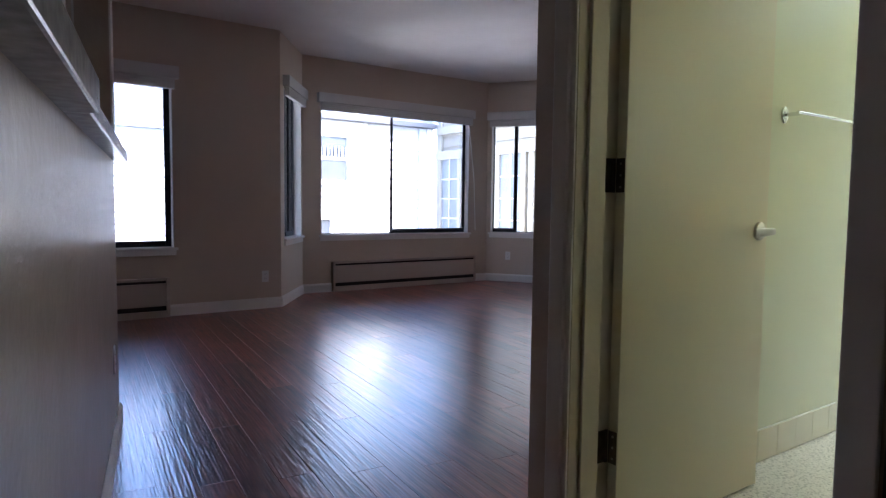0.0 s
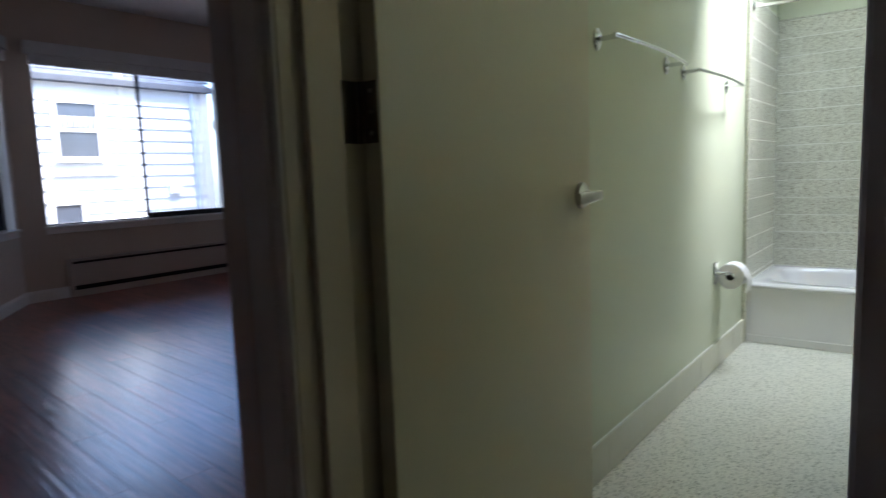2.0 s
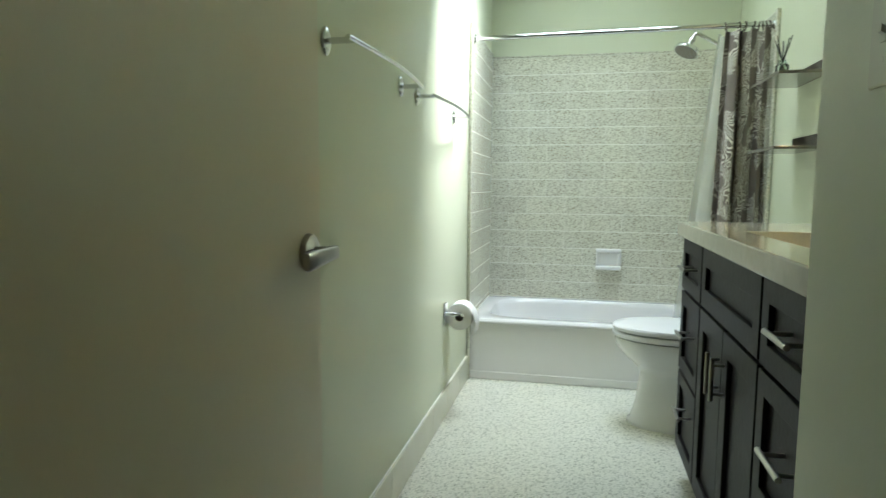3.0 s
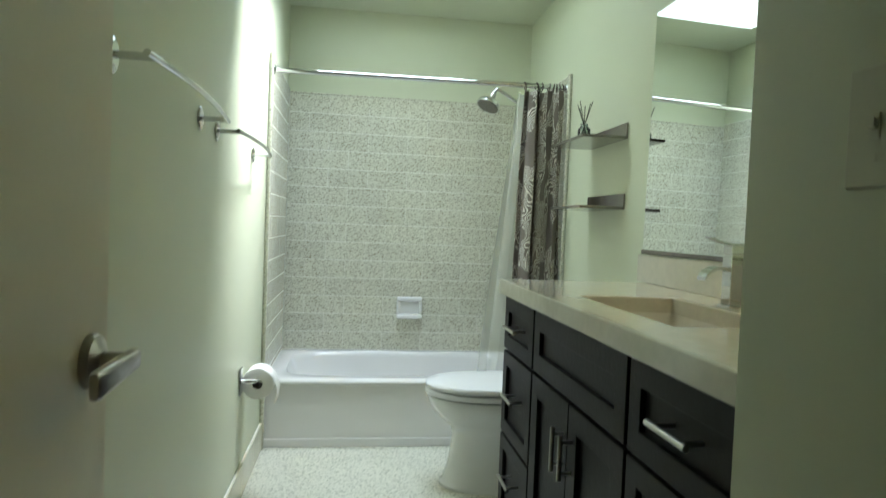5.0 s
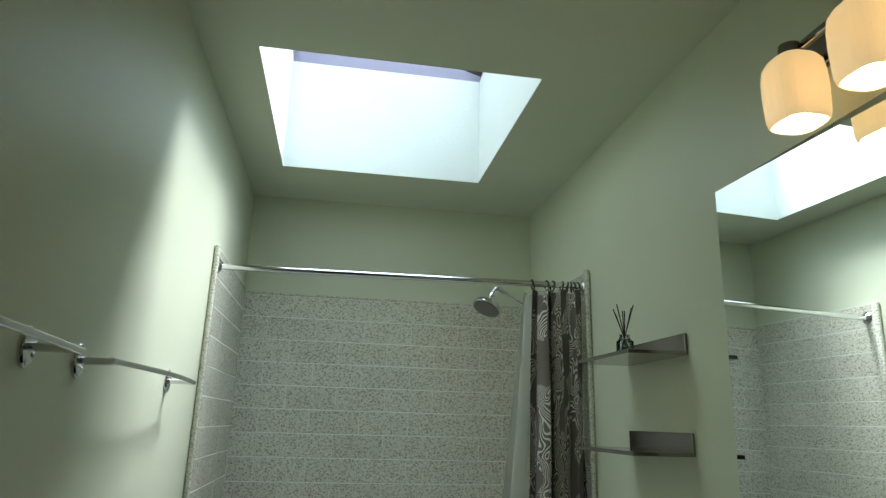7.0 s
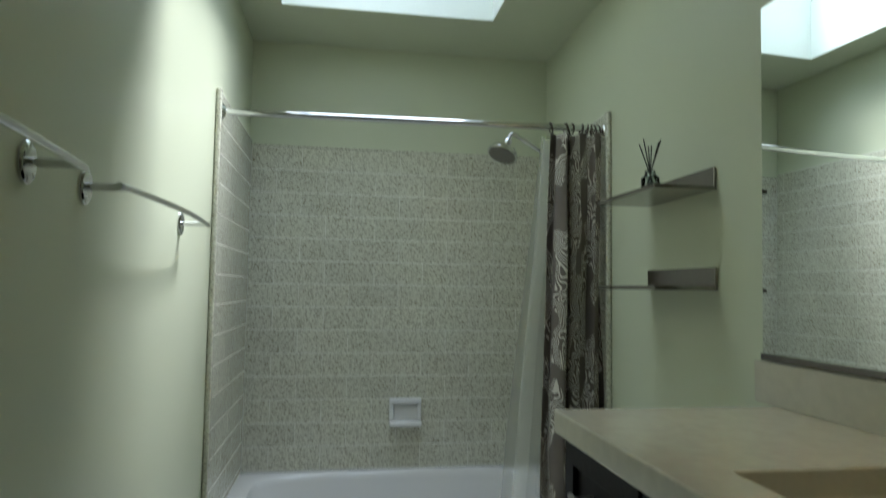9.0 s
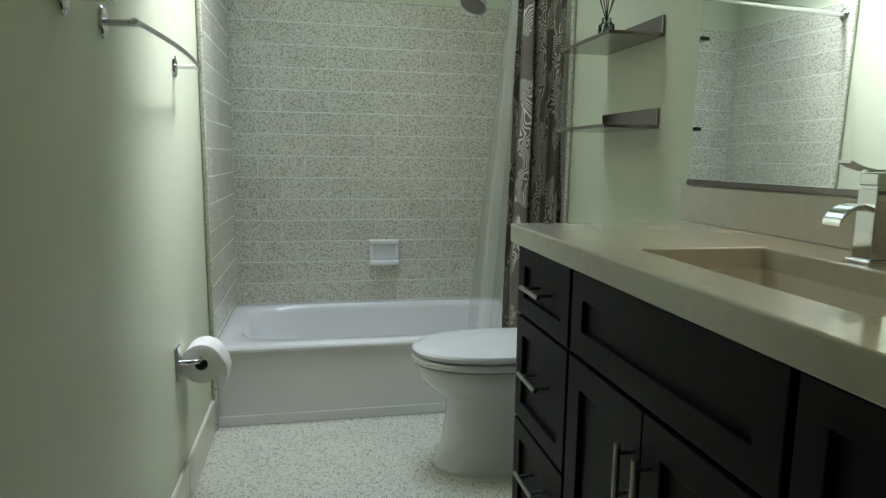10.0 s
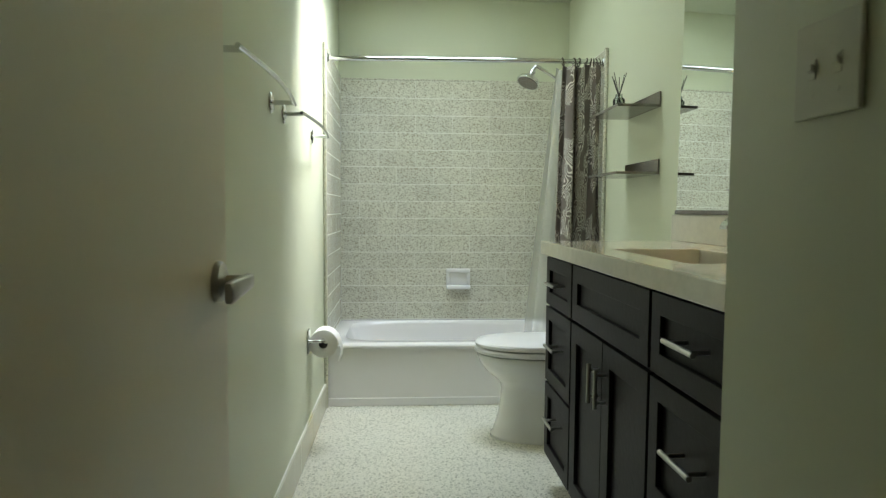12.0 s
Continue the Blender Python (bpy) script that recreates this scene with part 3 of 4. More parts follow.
# ---- windows of the living room ----
def window(name, a, b, z0, z1, sash_from, sash_to, label, mullion=None, tint=None):
    """A dark aluminium slider in an opening from a to b in plan (seen from inside, left to right), with sill and rolled blind."""
    L = math.dist(a, b)
    w = tagged(new(name), label, "window", kind="structure")
    w.matrix_basis = pose(a[0], a[1], 0, 0, 0, math.degrees(math.atan2(b[1] - a[1], b[0] - a[0])))
    y = 0.085
    for nm, box in (("frame_bar", (0.0, y, z0, 0.022, y + 0.03, z1)), ("frame_bar", (L - 0.03, y, z0, L, y + 0.03, z1)), ("frame_bar", (0.022, y, z0, L - 0.03, y + 0.03, z0 + 0.018)), ("frame_bar", (0.022, y, z1 - 0.03, L - 0.03, y + 0.03, z1))):
        part(nm, bm_box(*box, 0.003), BLACK_ALU, w)
    if mullion:
        part("meeting_rail", bm_box(mullion - 0.02, y - 0.008, z0 + 0.018, mullion + 0.02, y - 0.001, z1 - 0.03, 0.003), BLACK_ALU, w)
    if sash_to:
        part("sash_rail", bm_box(sash_from + 0.021, y - 0.02, z0 + 0.018, sash_to - 0.033, y - 0.002, z0 + 0.062, 0.003), BLACK_ALU, w)
        part("sash_stile", bm_box(sash_to - 0.032, y - 0.02, z0 + 0.018, sash_to, y - 0.002, z1 - 0.03, 0.003), BLACK_ALU, w)
    p = part("pane", bm_box(0.022, y + 0.012, z0 + 0.018, L - 0.03, y + 0.016, z1 - 0.03), PANE, w)
    p.visible_shadow = False
    if tint:
        q = part("sliding_pane", bm_box(tint[0], y + 0.018, z0 + 0.02, tint[1], y + 0.022, z1 - 0.032), TINTED, w, "bluish tinted sliding pane")
        q.visible_shadow = False
    part("sill", bm_join(bm_box(-0.03, -0.035, z0 - 0.022, L + 0.03, 0.0, z0 + 0.002, 0.005), bm_box(0.001, 0.0, z0 - 0.0, L - 0.001, y, z0 + 0.006), bm_box(-0.015, -0.018, z0 - 0.07, L + 0.015, -0.002, z0 - 0.022, 0.004)), TRIM, w, "white painted sill and apron")
    part("reveal", bm_join(bm_box(0.001, 0.0, z0 + 0.006, 0.008, y, z1 - 0.01), bm_box(L - 0.008, 0.0, z0 + 0.006, L - 0.001, y, z1 - 0.01)), TRIM, w, "white painted reveal")
    blind = part("blind", bm_box(-0.05, -0.075, z1 - 0.05, L + 0.05, -0.002, z1 + 0.06, 0.004), BLIND, w, "white valance of a raised blind")
    for k in range(4):
        part("slat", bm_box(-0.015, -0.062 + 0.002 * (k % 2), z1 - 0.0735 - 0.022 * k, L + 0.015, -0.012, z1 - 0.0522 - 0.022 * k, 0.003), BLIND, blind)
    return w


window("window_1", (-4.36, 4.80), (-3.345, 4.80), 0.63, 2.20, 0.45, 0.985, "tall black aluminium window with a raised white blind", None, (0.025, 0.98))
window("window_2", (-1.55, 5.60), (0.63, 5.60), 0.68, 2.28, 1.0, 2.15, "wide black aluminium sliding window with a raised white blind", 1.0, (1.0, 2.14))


def on_line(a, b, s):
    k = s / math.dist(a, b)
    return (a[0] + (b[0] - a[0]) * k, a[1] + (b[1] - a[1]) * k)


window("window_3", on_line(BAYL, BL2, 0.14), on_line(BAYL, BL2, LEN - 0.06), 0.68, 2.28, 0.3, 0.66, "narrow black aluminium bay window with a raised blind", 0.35)
window("window_4", on_line(BR2, BAYR, 0.06), on_line(BR2, BAYR, LEN - 0.14), 0.68, 2.28, 0.0, 0.34, "narrow black aluminium bay window with a raised blind", 0.34)
wand = tagged(part("blind_wand", bm_tube([(0.60, 5.56, 2.1), (0.66, 5.52, 1.4), (0.70, 5.53, 0.72)], 0.006, 6), WHITE_PLASTIC), "thin white tilt wand hanging from the blind", "blind wand")


# ---- outside ----
structure("ground", bm_box(-60, -40, -3.2, 60, 80, -3.0), EARTH, "grey concrete yard between the houses", "ground")


def siding_wall(name, parent, axis, p, a0, a1, z0, z1, out, material, board=0.2):
    """Lapped boards on a wall plane; out is the side they lean to."""
    bms = bmesh.new()
    n = int(round((z1 - z0) / board))
    for k in range(n):
        b0, b1 = z0 + k * board, z0 + (k + 1) * board
        prof = [(p, b0), (p + out * 0.034, b0), (p + out * 0.006, b1), (p, b1)]
        rings = [[(u, w, v) if axis == "x" else (w, u, v) for u, v in prof] for w in (a0, a1)]
        vr = [[bms.verts.new(q) for q in r] for r in rings]
        for i in range(4):
            bms.faces.new((vr[0][i], vr[0][(i + 1) % 4], vr[1][(i + 1) % 4], vr[1][i]))
        bms.faces.new(vr[0][::-1])
        bms.faces.new(vr[1])
    bmesh.ops.recalc_face_normals(bms, faces=list(bms.faces))
    return part(name, bms, material, parent)


def facade_window(parent, x0, x1, z0, z1, y, bars=0, rail=True):
    w = part("window", bm_join(bm_box(x0 - 0.07, y - 0.06, z0 - 0.07, x0, y, z1 + 0.07, 0.004), bm_box(x1, y - 0.06, z0 - 0.07, x1 + 0.07, y, z1 + 0.07, 0.004), bm_box(x0, y - 0.06, z1, x1, y, z1 + 0.09, 0.004), bm_box(x0 - 0.1, y - 0.09, z0 - 0.09, x1 + 0.1, y - 0.061, z0 - 0.03, 0.004), bm_box(x0, y - 0.06, z0 - 0.07, x1, y, z0, 0.004)), TRIM, parent, "white framed window")
    part("pane", bm_box(x0, y - 0.028, z0, x1, y - 0.022, z1), FAR_GLASS, w)
    if rail:
        zm = (z0 + z1) / 2
        part("rail", bm_box(x0, y - 0.05, zm - 0.03, x1, y - 0.03, zm + 0.03, 0.003), TRIM, w)
    for k in range(bars):
        xb = x0 + (x1 - x0) * (k + 0.5) / bars
        part("bar", bm_box(xb - 0.012, y - 0.075, (z0 + z1) / 2 + 0.04, xb + 0.012, y - 0.052, (z0 + z1) / 2 + 0.22, 0.002), TRIM, w)
    return w


house = thing("neighbour_house", "white clapboard house with small windows and a grey shingle roof", "house", at=(0, 10, -3))
part("wall", bm_join(bm_box(-1.2, 0.03, 0, 2.95, 6, 5.74), bm_box(-12, 0.03, 0, -1.2, 6, 5.29)), SIDING, house)
siding_wall("siding", house, "y", 0.03, -1.2, 2.95, 0, 5.6, -1, SIDING, 0.2)
siding_wall("siding", house, "y", 0.03, -12, -1.201, 0, 5.265, -1, SIDING, 0.195)
facade_window(house, 0.32, 0.92, 4.52, 5.36, -0.0, 8)
facade_window(house, 0.16, 0.56, 3.15, 3.76, -0.0)
facade_window(house, -5.5, -4.7, 3.3, 4.9, -0.0)
part("belt_trim", bm_box(0.2, -0.04, 4.22, 1.2, 0.02, 4.30, 0.004), TRIM, house)
part("corner_board", bm_box(2.80, -0.03, 0, 2.96, 0.02, 5.7, 0.004), TRIM, house)
part("downspout", bm_tube([(2.62, -0.06, 5.65), (2.62, -0.06, 0.0)], 0.035, 10), SIDING_BLUE, house, "pale blue-grey downspout")
part("gutter", bm_box(-1.25, -0.16, 5.68, 2.98, 0.03, 5.78, 0.01), SHINGLE, house, "grey gutter")
part("vent_box", bm_box(2.06, -0.09, 3.86, 2.28, 0.0, 4.02, 0.01), WHITE_PLASTIC, house, "small white vent hood")
part("vent_pipe", bm_tube([(1.35, 0.05, 5.55), (1.35, -0.02, 6.05)], 0.06, 10), WHITE_PLASTIC, house, "white vent pipe")
for x0, x1, z in ((-1.25, 3.0, 5.76), (-12, -1.25, 5.29)):
    rb = bmesh.new()
    rows = 14
    for r in range(rows):
        y0, z0 = -0.14 + 0.22 * r, z + 0.11 * r
        for k in range(int((x1 - x0) / 0.3)):
            xa = x0 + 0.3 * k + (0.15 if r % 2 else 0)
            q = [rb.verts.new(c) for c in ((xa, y0, z0 + 0.02), (xa + 0.292, y0, z0 + 0.02), (xa + 0.292, y0 + 0.25, z0 + 0.13), (xa, y0 + 0.25, z0 + 0.13), (xa, y0, z0), (xa + 0.292, y0, z0))]
            rb.faces.new(q[:4])
            rb.faces.new((q[0], q[4], q[5], q[1]))
    part("roof", rb, SHINGLE, house, "grey shingle roof")
hatch_at = Matrix.Translation((-3.1, 1.50, 6.08)) @ Matrix.Rotation(math.atan(0.5), 4, "X")
_b = bm_wall_with_hole("x", 0.02, 0.14, -0.62, 0.62, -0.44, 0.44, [(-0.54, 0.54, -0.36, 0.36)])
for v in _b.verts:
    v.co = hatch_at @ Vector((v.co.z, v.co.y, v.co.x))
bmesh.ops.recalc_face_normals(_b, faces=list(_b.faces))
hatch = part("roof_window", _b, TRIM, house, "flat white framed skylight on the roof")
_b = bm_box(-0.36, -0.54, 0.06, 0.36, 0.54, 0.08)
_b.transform(hatch_at)
part("pane", _b, PALE_GLASS, hatch)
annex = thing("cream_house", "cream clapboard house with tall paned windows", "house", at=(3.1, 8, -3))
part("wall", bm_box(0.03, -2.5, 0, 5, 1.95, 8.2), SIDING_CREAM, annex)
siding_wall("siding", annex, "x", 0.03, -2.5, 1.95, 0, 8.2, -1, SIDING_CREAM, 0.23)
for y0 in (1.20, 0.15, -0.75, -1.7):
    y1 = y0 + 0.62
    w = part("window", bm_join(bm_box(-0.06, y0 - 0.12, 3.38, 0.03, y0, 5.10, 0.004), bm_box(-0.06, y1, 3.38, 0.03, y1 + 0.12, 5.10, 0.004), bm_box(-0.08, y0 - 0.16, 5.02, 0.03, y1 + 0.16, 5.20, 0.004), bm_box(-0.08, y0 - 0.14, 3.30, 0.03, y1 + 0.14, 3.40, 0.004)), CREAM_OUT, annex, "cream framed paned window")
    part("pane", bm_box(-0.012, y0, 3.38, -0.006, y1, 5.02), PALE_GLASS, w)
    for k in range(1, 4):
        part("muntin", bm_box(-0.03, y0, 3.38 + 0.41 * k - 0.012, -0.013, y1, 3.38 + 0.41 * k + 0.012), TRIM, w)
    part("muntin", bm_box(-0.035, (y0 + y1) / 2 - 0.012, 3.38, -0.031, (y0 + y1) / 2 + 0.012, 5.02), TRIM, w)
part("belt_trim", bm_box(-0.07, -2.5, 5.55, 0.0, 1.95, 5.72, 0.004), CREAM_OUT, annex)
part("corner_board", bm_box(-0.05, 1.80, 0, 0.0, 1.96, 8.2, 0.004), CREAM_OUT, annex)


# ---- living room things ----
def heater(x0, x1, y, label):
    h = thing("baseboard_heater", label, "heater", "baseboard heaters", at=(x0, y, 0))
    L = x1 - x0
    part("cover", bm_join(bm_box(0, -0.055, 0.105, L, -0.002, 0.310, 0.004), bm_box(0, -0.055, 0.335, L, -0.002, 0.36, 0.006), bm_box(0, -0.06, 0.03, 0.03, -0.002, 0.36, 0.004), bm_box(L - 0.03, -0.06, 0.03, L, -0.002, 0.36, 0.004)), HEATER, h)
    part("upper_slot", bm_box(0.03, -0.04, 0.311, L - 0.03, -0.004, 0.334), DARK, h, "dark heat outlet slot")
    part("lower_slot", bm_box(0.03, -0.045, 0.062, L - 0.03, -0.004, 0.104), DARK, h, "dark air inlet slot")
    part("base", bm_box(0.0, -0.05, 0.0, L, -0.003, 0.060, 0.003), HEATER, h, "taupe base strip")


heater(-4.75, -3.40, 4.80, "taupe electric baseboard heater under the tall window")
heater(-1.42, 0.73, 5.60, "long taupe electric baseboard heater under the bay window")


def outlet(name, m, label):
    o = tagged(new(name), label, "outlet")
    o.matrix_basis = m
    part("plate", bm_box(-0.035, -0.007, -0.057, 0.035, -0.001, 0.057, 0.003), WHITE_PLASTIC, o)
    for z in (-0.022, 0.022):
        s = part("socket", bm_box(-0.017, -0.009, z - 0.014, 0.017, -0.0075, z + 0.014, 0.002), WHITE_PLASTIC, o)
        for x in (-0.007, 0.005):
            part("slot", bm_box(x, -0.0095, z - 0.004, x + 0.003, -0.0091, z + 0.006), DARK, s)


outlet("wall_outlet", pose(-2.50, 4.80, 0.32), "white duplex outlet on the taupe wall")
q = on_line(BR2, BAYR, 0.32)
outlet("wall_outlet", pose(q[0], q[1], 0.36, 0, 0, math.degrees(math.atan2(BAYR[1] - BR2[1], BAYR[0] - BR2[0]))), "white duplex outlet on the angled bay wall")
outlet("wall_outlet", HALL @ pose(0, -0.35, 0.38, 0, 0, 90), "pale outlet low on the hallway wall")


# ---- bathroom: door ----
door = tagged(new("door_1"), "open cream painted flush door with a nickel lever", "door", kind="structure")
door.matrix_basis = pose(-3.118, -0.088, 0, 0, 0, 0.3)
leaf = part("door_leaf", bm_box(0.0, -0.036, 0.012, 0.800, 0.0, 2.022, 0.0025), CREAM, door)
handle = part("door_handle", bm_loft([[(0.742 + r * math.cos(a), -0.036 - d, 0.960 + r * math.sin(a)) for a in (2 * math.pi * k / 28 for k in range(28))] for r, d in ((0.034, 0.0), (0.034, 0.005), (0.031, 0.010), (0.022, 0.013), (0.014, 0.016))]), NICKEL, door, "brushed nickel lever handle", True)
part("neck", bm_tube([(0.742, -0.05, 0.960), (0.742, -0.078, 0.960)], 0.011, 14), NICKEL, handle, "", True)
_r = []
for u, w, h, drop in ((0.018, 0.006, 0.009, 0), (0.012, 0.009, 0.012, 0), (-0.020, 0.009, 0.013, 0.001), (-0.060, 0.008, 0.015, 0.003), (-0.104, 0.007, 0.0165, 0.005), (-0.110, 0.005, 0.0145, 0.005)):
    _r.append([(0.742 + u, -0.083 + q[0], 0.960 - drop + q[1]) for q in super_ring(0, 0, 0, w, h, 4.0, 20)])
part("lever", bm_loft(_r), NICKEL, handle, "", True)
for z in (0.315, 1.132, 1.84):
    hg = part("hinge", bm_box(-0.0035, -0.034, z - 0.05, -0.0005, -0.003, z + 0.05, 0.001), BRONZE, door, "dark bronze butt hinge")
    part("knuckle", bm_tube([(-0.006, 0.004, z - 0.05), (-0.006, 0.004, z + 0.05)], 0.006, 10), BRONZE, hg)
    for dz in (-0.034, 0.0, 0.034):
        part("screw", bm_tube([(-0.0034, -0.02, z + dz), (-0.0046, -0.02, z + dz)], 0.004, 8), NICKEL, hg)
    jl = structure("hinge_plate", bm_box(-3.162, -0.0835, z - 0.05, -3.125, -0.0805, z + 0.05, 0.001), BRONZE, "dark bronze hinge leaf on the door jamb", "hinge")

# ---- bathroom: tub ----
tub = thing("bathtub", "white enamelled alcove bathtub with a plain apron", "bathtub", at=(0, -0.76, 0))
HX, HY, RIM = 0.392, 0.757, 0.342
rings = []
cx = 0.388
for f, z, p in ((1.0, 0.0, 40), (1.0, RIM - 0.012, 40), (0.995, RIM - 0.003, 30), (0.985, RIM, 24)):
    rings.append(super_ring(cx, 0, z, (HX - 0.004) * f, HY * f, p, 96))
for rx, ry, z, p in ((0.318, 0.688, RIM, 5.0), (0.310, 0.672, RIM - 0.006, 4.8), (0.302, 0.662, RIM - 0.03, 4.5), (0.282, 0.60, 0.16, 4.0), (0.25, 0.54, 0.085, 3.6), (0.16, 0.42, 0.07, 3.0), (0.02, 0.05, 0.066, 2.2)):
    rings.append(super_ring(cx + 0.018, 0, z, rx, ry, p, 96))
part("shell", bm_loft(rings), ENAMEL, tub, "", True)
part("apron_lip", bm_box(-0.012, -HY, RIM - 0.022, 0.004, HY, RIM - 0.004, 0.006), ENAMEL, tub)
part("apron_foot", bm_box(-0.006, -HY, 0.0, 0.004, HY, 0.045, 0.005), ENAMEL, tub)
part("drain", bm_tube([(cx, -0.42, 0.071), (cx, -0.42, 0.076)], 0.028, 16), CHROME, tub, "chrome drain")

# ---- bathroom: tiled surround ----
def bm_tile(w, h, d=0.007, bevel=0.0012):
    """A tile on the y = 0 plane, facing -y, from its lower left corner."""
    bm = bmesh.new()
    r = [[bm.verts.new(c) for c in ring] for ring in (
        ((0, 0, 0), (w, 0, 0), (w, 0, h), (0, 0, h)),
        ((0, -d + bevel, 0), (w, -d + bevel, 0), (w, -d + bevel, h), (0, -d + bevel, h)),
        ((bevel, -d, bevel), (w - bevel, -d, bevel), (w - bevel, -d, h - bevel), (bevel, -d, h - bevel)))]
    for a, b in zip(r, r[1:]):
        for k in range(4):
            bm.faces.new((a[k], a[(k + 1) % 4], b[(k + 1) % 4], b[k]))
    bm.faces.new(r[2])
    bmesh.ops.recalc_face_normals(bm, faces=list(bm.faces))
    return bm


tile_meshes = {}


def lay_tiles(parent, m, length, z0, z1, tw=0.244, th=0.1123, joint=0.0032, name="tile", material=None, bond=True):
    """Tiles in running bond along x of m, facing -y of it."""
    row, z = 0, z1
    while z - z0 > 0.02:
        h = min(th, z - z0)
        x = -(tw / 2) * (row % 2) if bond else 0.0
        while x < length - 0.01:
            a, b = max(0.0, x), min(length, x + tw)
            if b - a > 0.015:
                key = (name, round(b - a, 4), round(h, 4))
                if key not in tile_meshes:
                    tile_meshes[key] = mesh_from(name, bm_tile(b - a - 0.0012, h - joint), material or TILE)
                t = new(name, tile_meshes[key])
                t.parent = parent
                t.matrix_basis = m @ pose(a + joint / 2, random.uniform(-0.0005, 0.0005), z - h + joint / 2)
            x += tw
        z -= h
        row += 1


T0, T1 = 0.342, 1.917
EX = -0.012
back_tiles = tagged(part("tile_wall_back", bm_box(BX1 - 0.0124, -1.512, T0, BX1 - 0.0005, -0.008, T1), GROUT), "speckled cream ceramic tile behind the bathtub", "tile wall", kind="structure")
left_tiles = tagged(part("tile_wall_left", bm_box(EX - 0.002, -0.0124, 0.0, BX1 - 0.0132, -0.0005, T1 + 0.030), GROUT), "speckled cream ceramic tile beside the bathtub", "tile wall", kind="structure")
right_tiles = tagged(part("tile_wall_right", bm_box(EX - 0.002, -W + 0.0005, 0.0, BX1 - 0.013, -W + 0.0124, T1 + 0.030), GROUT), "speckled cream ceramic tile at the shower head end", "tile wall", kind="structure")
for nm, y0, y1 in (("tile_edge_left", -0.020, -0.0005), ("tile_edge_right", -W + 0.0005, -W + 0.020)):
    structure(nm, bm_box(EX - 0.032, y0, 0.0, EX - 0.0025, y1, T1 + 0.033, 0.007, 3), TILE, "rounded speckled edge tile", "edge tile", True)
structure("tile_cap_back", bm_box(BX1 - 0.016, -1.505, T1, BX1 - 0.0005, -0.010, T1 + 0.012, 0.004), TILE, "rounded top edge of the tile", "edge tile")

# ---- bathroom: shower ----
rod = thing("shower_rod", "chrome shower curtain rod across the tub", "curtain rod", at=(0.013, 0, 1.881))
part("rod", bm_tube([(0.012, -0.012, -0.003), (-0.012, -1.508, 0.005)], 0.0125, 18), CHROME, rod, "", True)
for x, y, s in ((0.012, -0.0065, -1), (-0.012, -1.5135, 1)):
    part("flange", bm_tube([(x, y, 0), (x, y + s * 0.006, 0), (x, y + s * 0.016, 0), (x, y + s * 0.02, 0)], [0.03, 0.03, 0.019, 0.013], 20), CHROME, rod, "", True)

shower = thing("wall_shower", "chrome shower head on an upswept arm", "shower head", at=(0.20, -1.51, 1.884))
part("arm", bm_tube([(0, 0.0, -0.18), (0, 0.16, -0.083), (0, 0.318, 0.010), (0, 0.331, 0.014), (0, 0.341, 0.008), (0, 0.347, -0.004)], 0.010, 14), CHROME, shower, "", True)
part("flange", bm_tube([(0, 0.003, -0.178), (0, 0.012, -0.172), (0, 0.018, -0.168)], [0.030, 0.026, 0.012], 18), CHROME, shower, "", True)
_d = Vector((-0.24, 0.40, -0.88)).normalized()
_o = Vector((0, 0.348, -0.006))
part("head", bm_tube([_o, _o + _d * 0.012, _o + _d * 0.024, _o + _d * 0.036, _o + _d * 0.048, _o + _d * 0.058, _o + _d * 0.068, _o + _d * 0.086, _o + _d * 0.091], [0.011, 0.017, 0.017, 0.012, 0.022, 0.046, 0.061, 0.067, 0.065], 32), CHROME, shower, "", True)
part("spray_face", bm_tube([_o + _d * 0.0912, _o + _d * 0.093], 0.058, 28), STEEL, shower, "grey spray face")


def bm_drape(y0, y1, z_top, z_bot, folds, depth, x_at, y_shift, cols=140, rows=36, u_scale=1.0, seed=0.0, taper=0.0):
    """Hanging cloth: folds along y, deeper towards the hem, with uv in metres of cloth."""
    bm = bmesh.new()
    uv = bm.loops.layers.uv.new("UVMap")
    grid = []
    for j in range(rows + 1):
        f = j / rows
        line = []
        for i in range(cols + 1):
            s = i / cols
            ph = 2 * math.pi * folds * (s + 0.035 * math.sin(5 * s + 2.1 * f + seed))
            amp = depth * (0.7 + 0.45 * math.sin(7.3 * s + seed)) * (0.55 + 0.45 * min(1, f * 3))
            y = y0 + (y1 - y0) * s + y_shift * f * (1 - s) + 0.010 * math.sin(2.2 * ph + seed)
            x = x_at + amp * math.sin(ph) + taper * f + 0.006 * math.sin(9 * f + 4 * s + seed)
            line.append(bm.verts.new((x, y, z_top + (z_bot - z_top) * f + (0.008 * math.cos(ph) if j == 0 else 0))))
        grid.append(line)
    for j in range(rows):
        for i in range(cols):
            face = bm.faces.new((grid[j][i], grid[j][i + 1], grid[j + 1][i + 1], grid[j + 1][i]))
            for loop, (a, b) in zip(face.loops, ((i, j), (i + 1, j), (i + 1, j + 1), (i, j + 1))):
                loop[uv].uv = (u_scale * a / cols, (z_top - z_bot) * b / rows)
    return bm


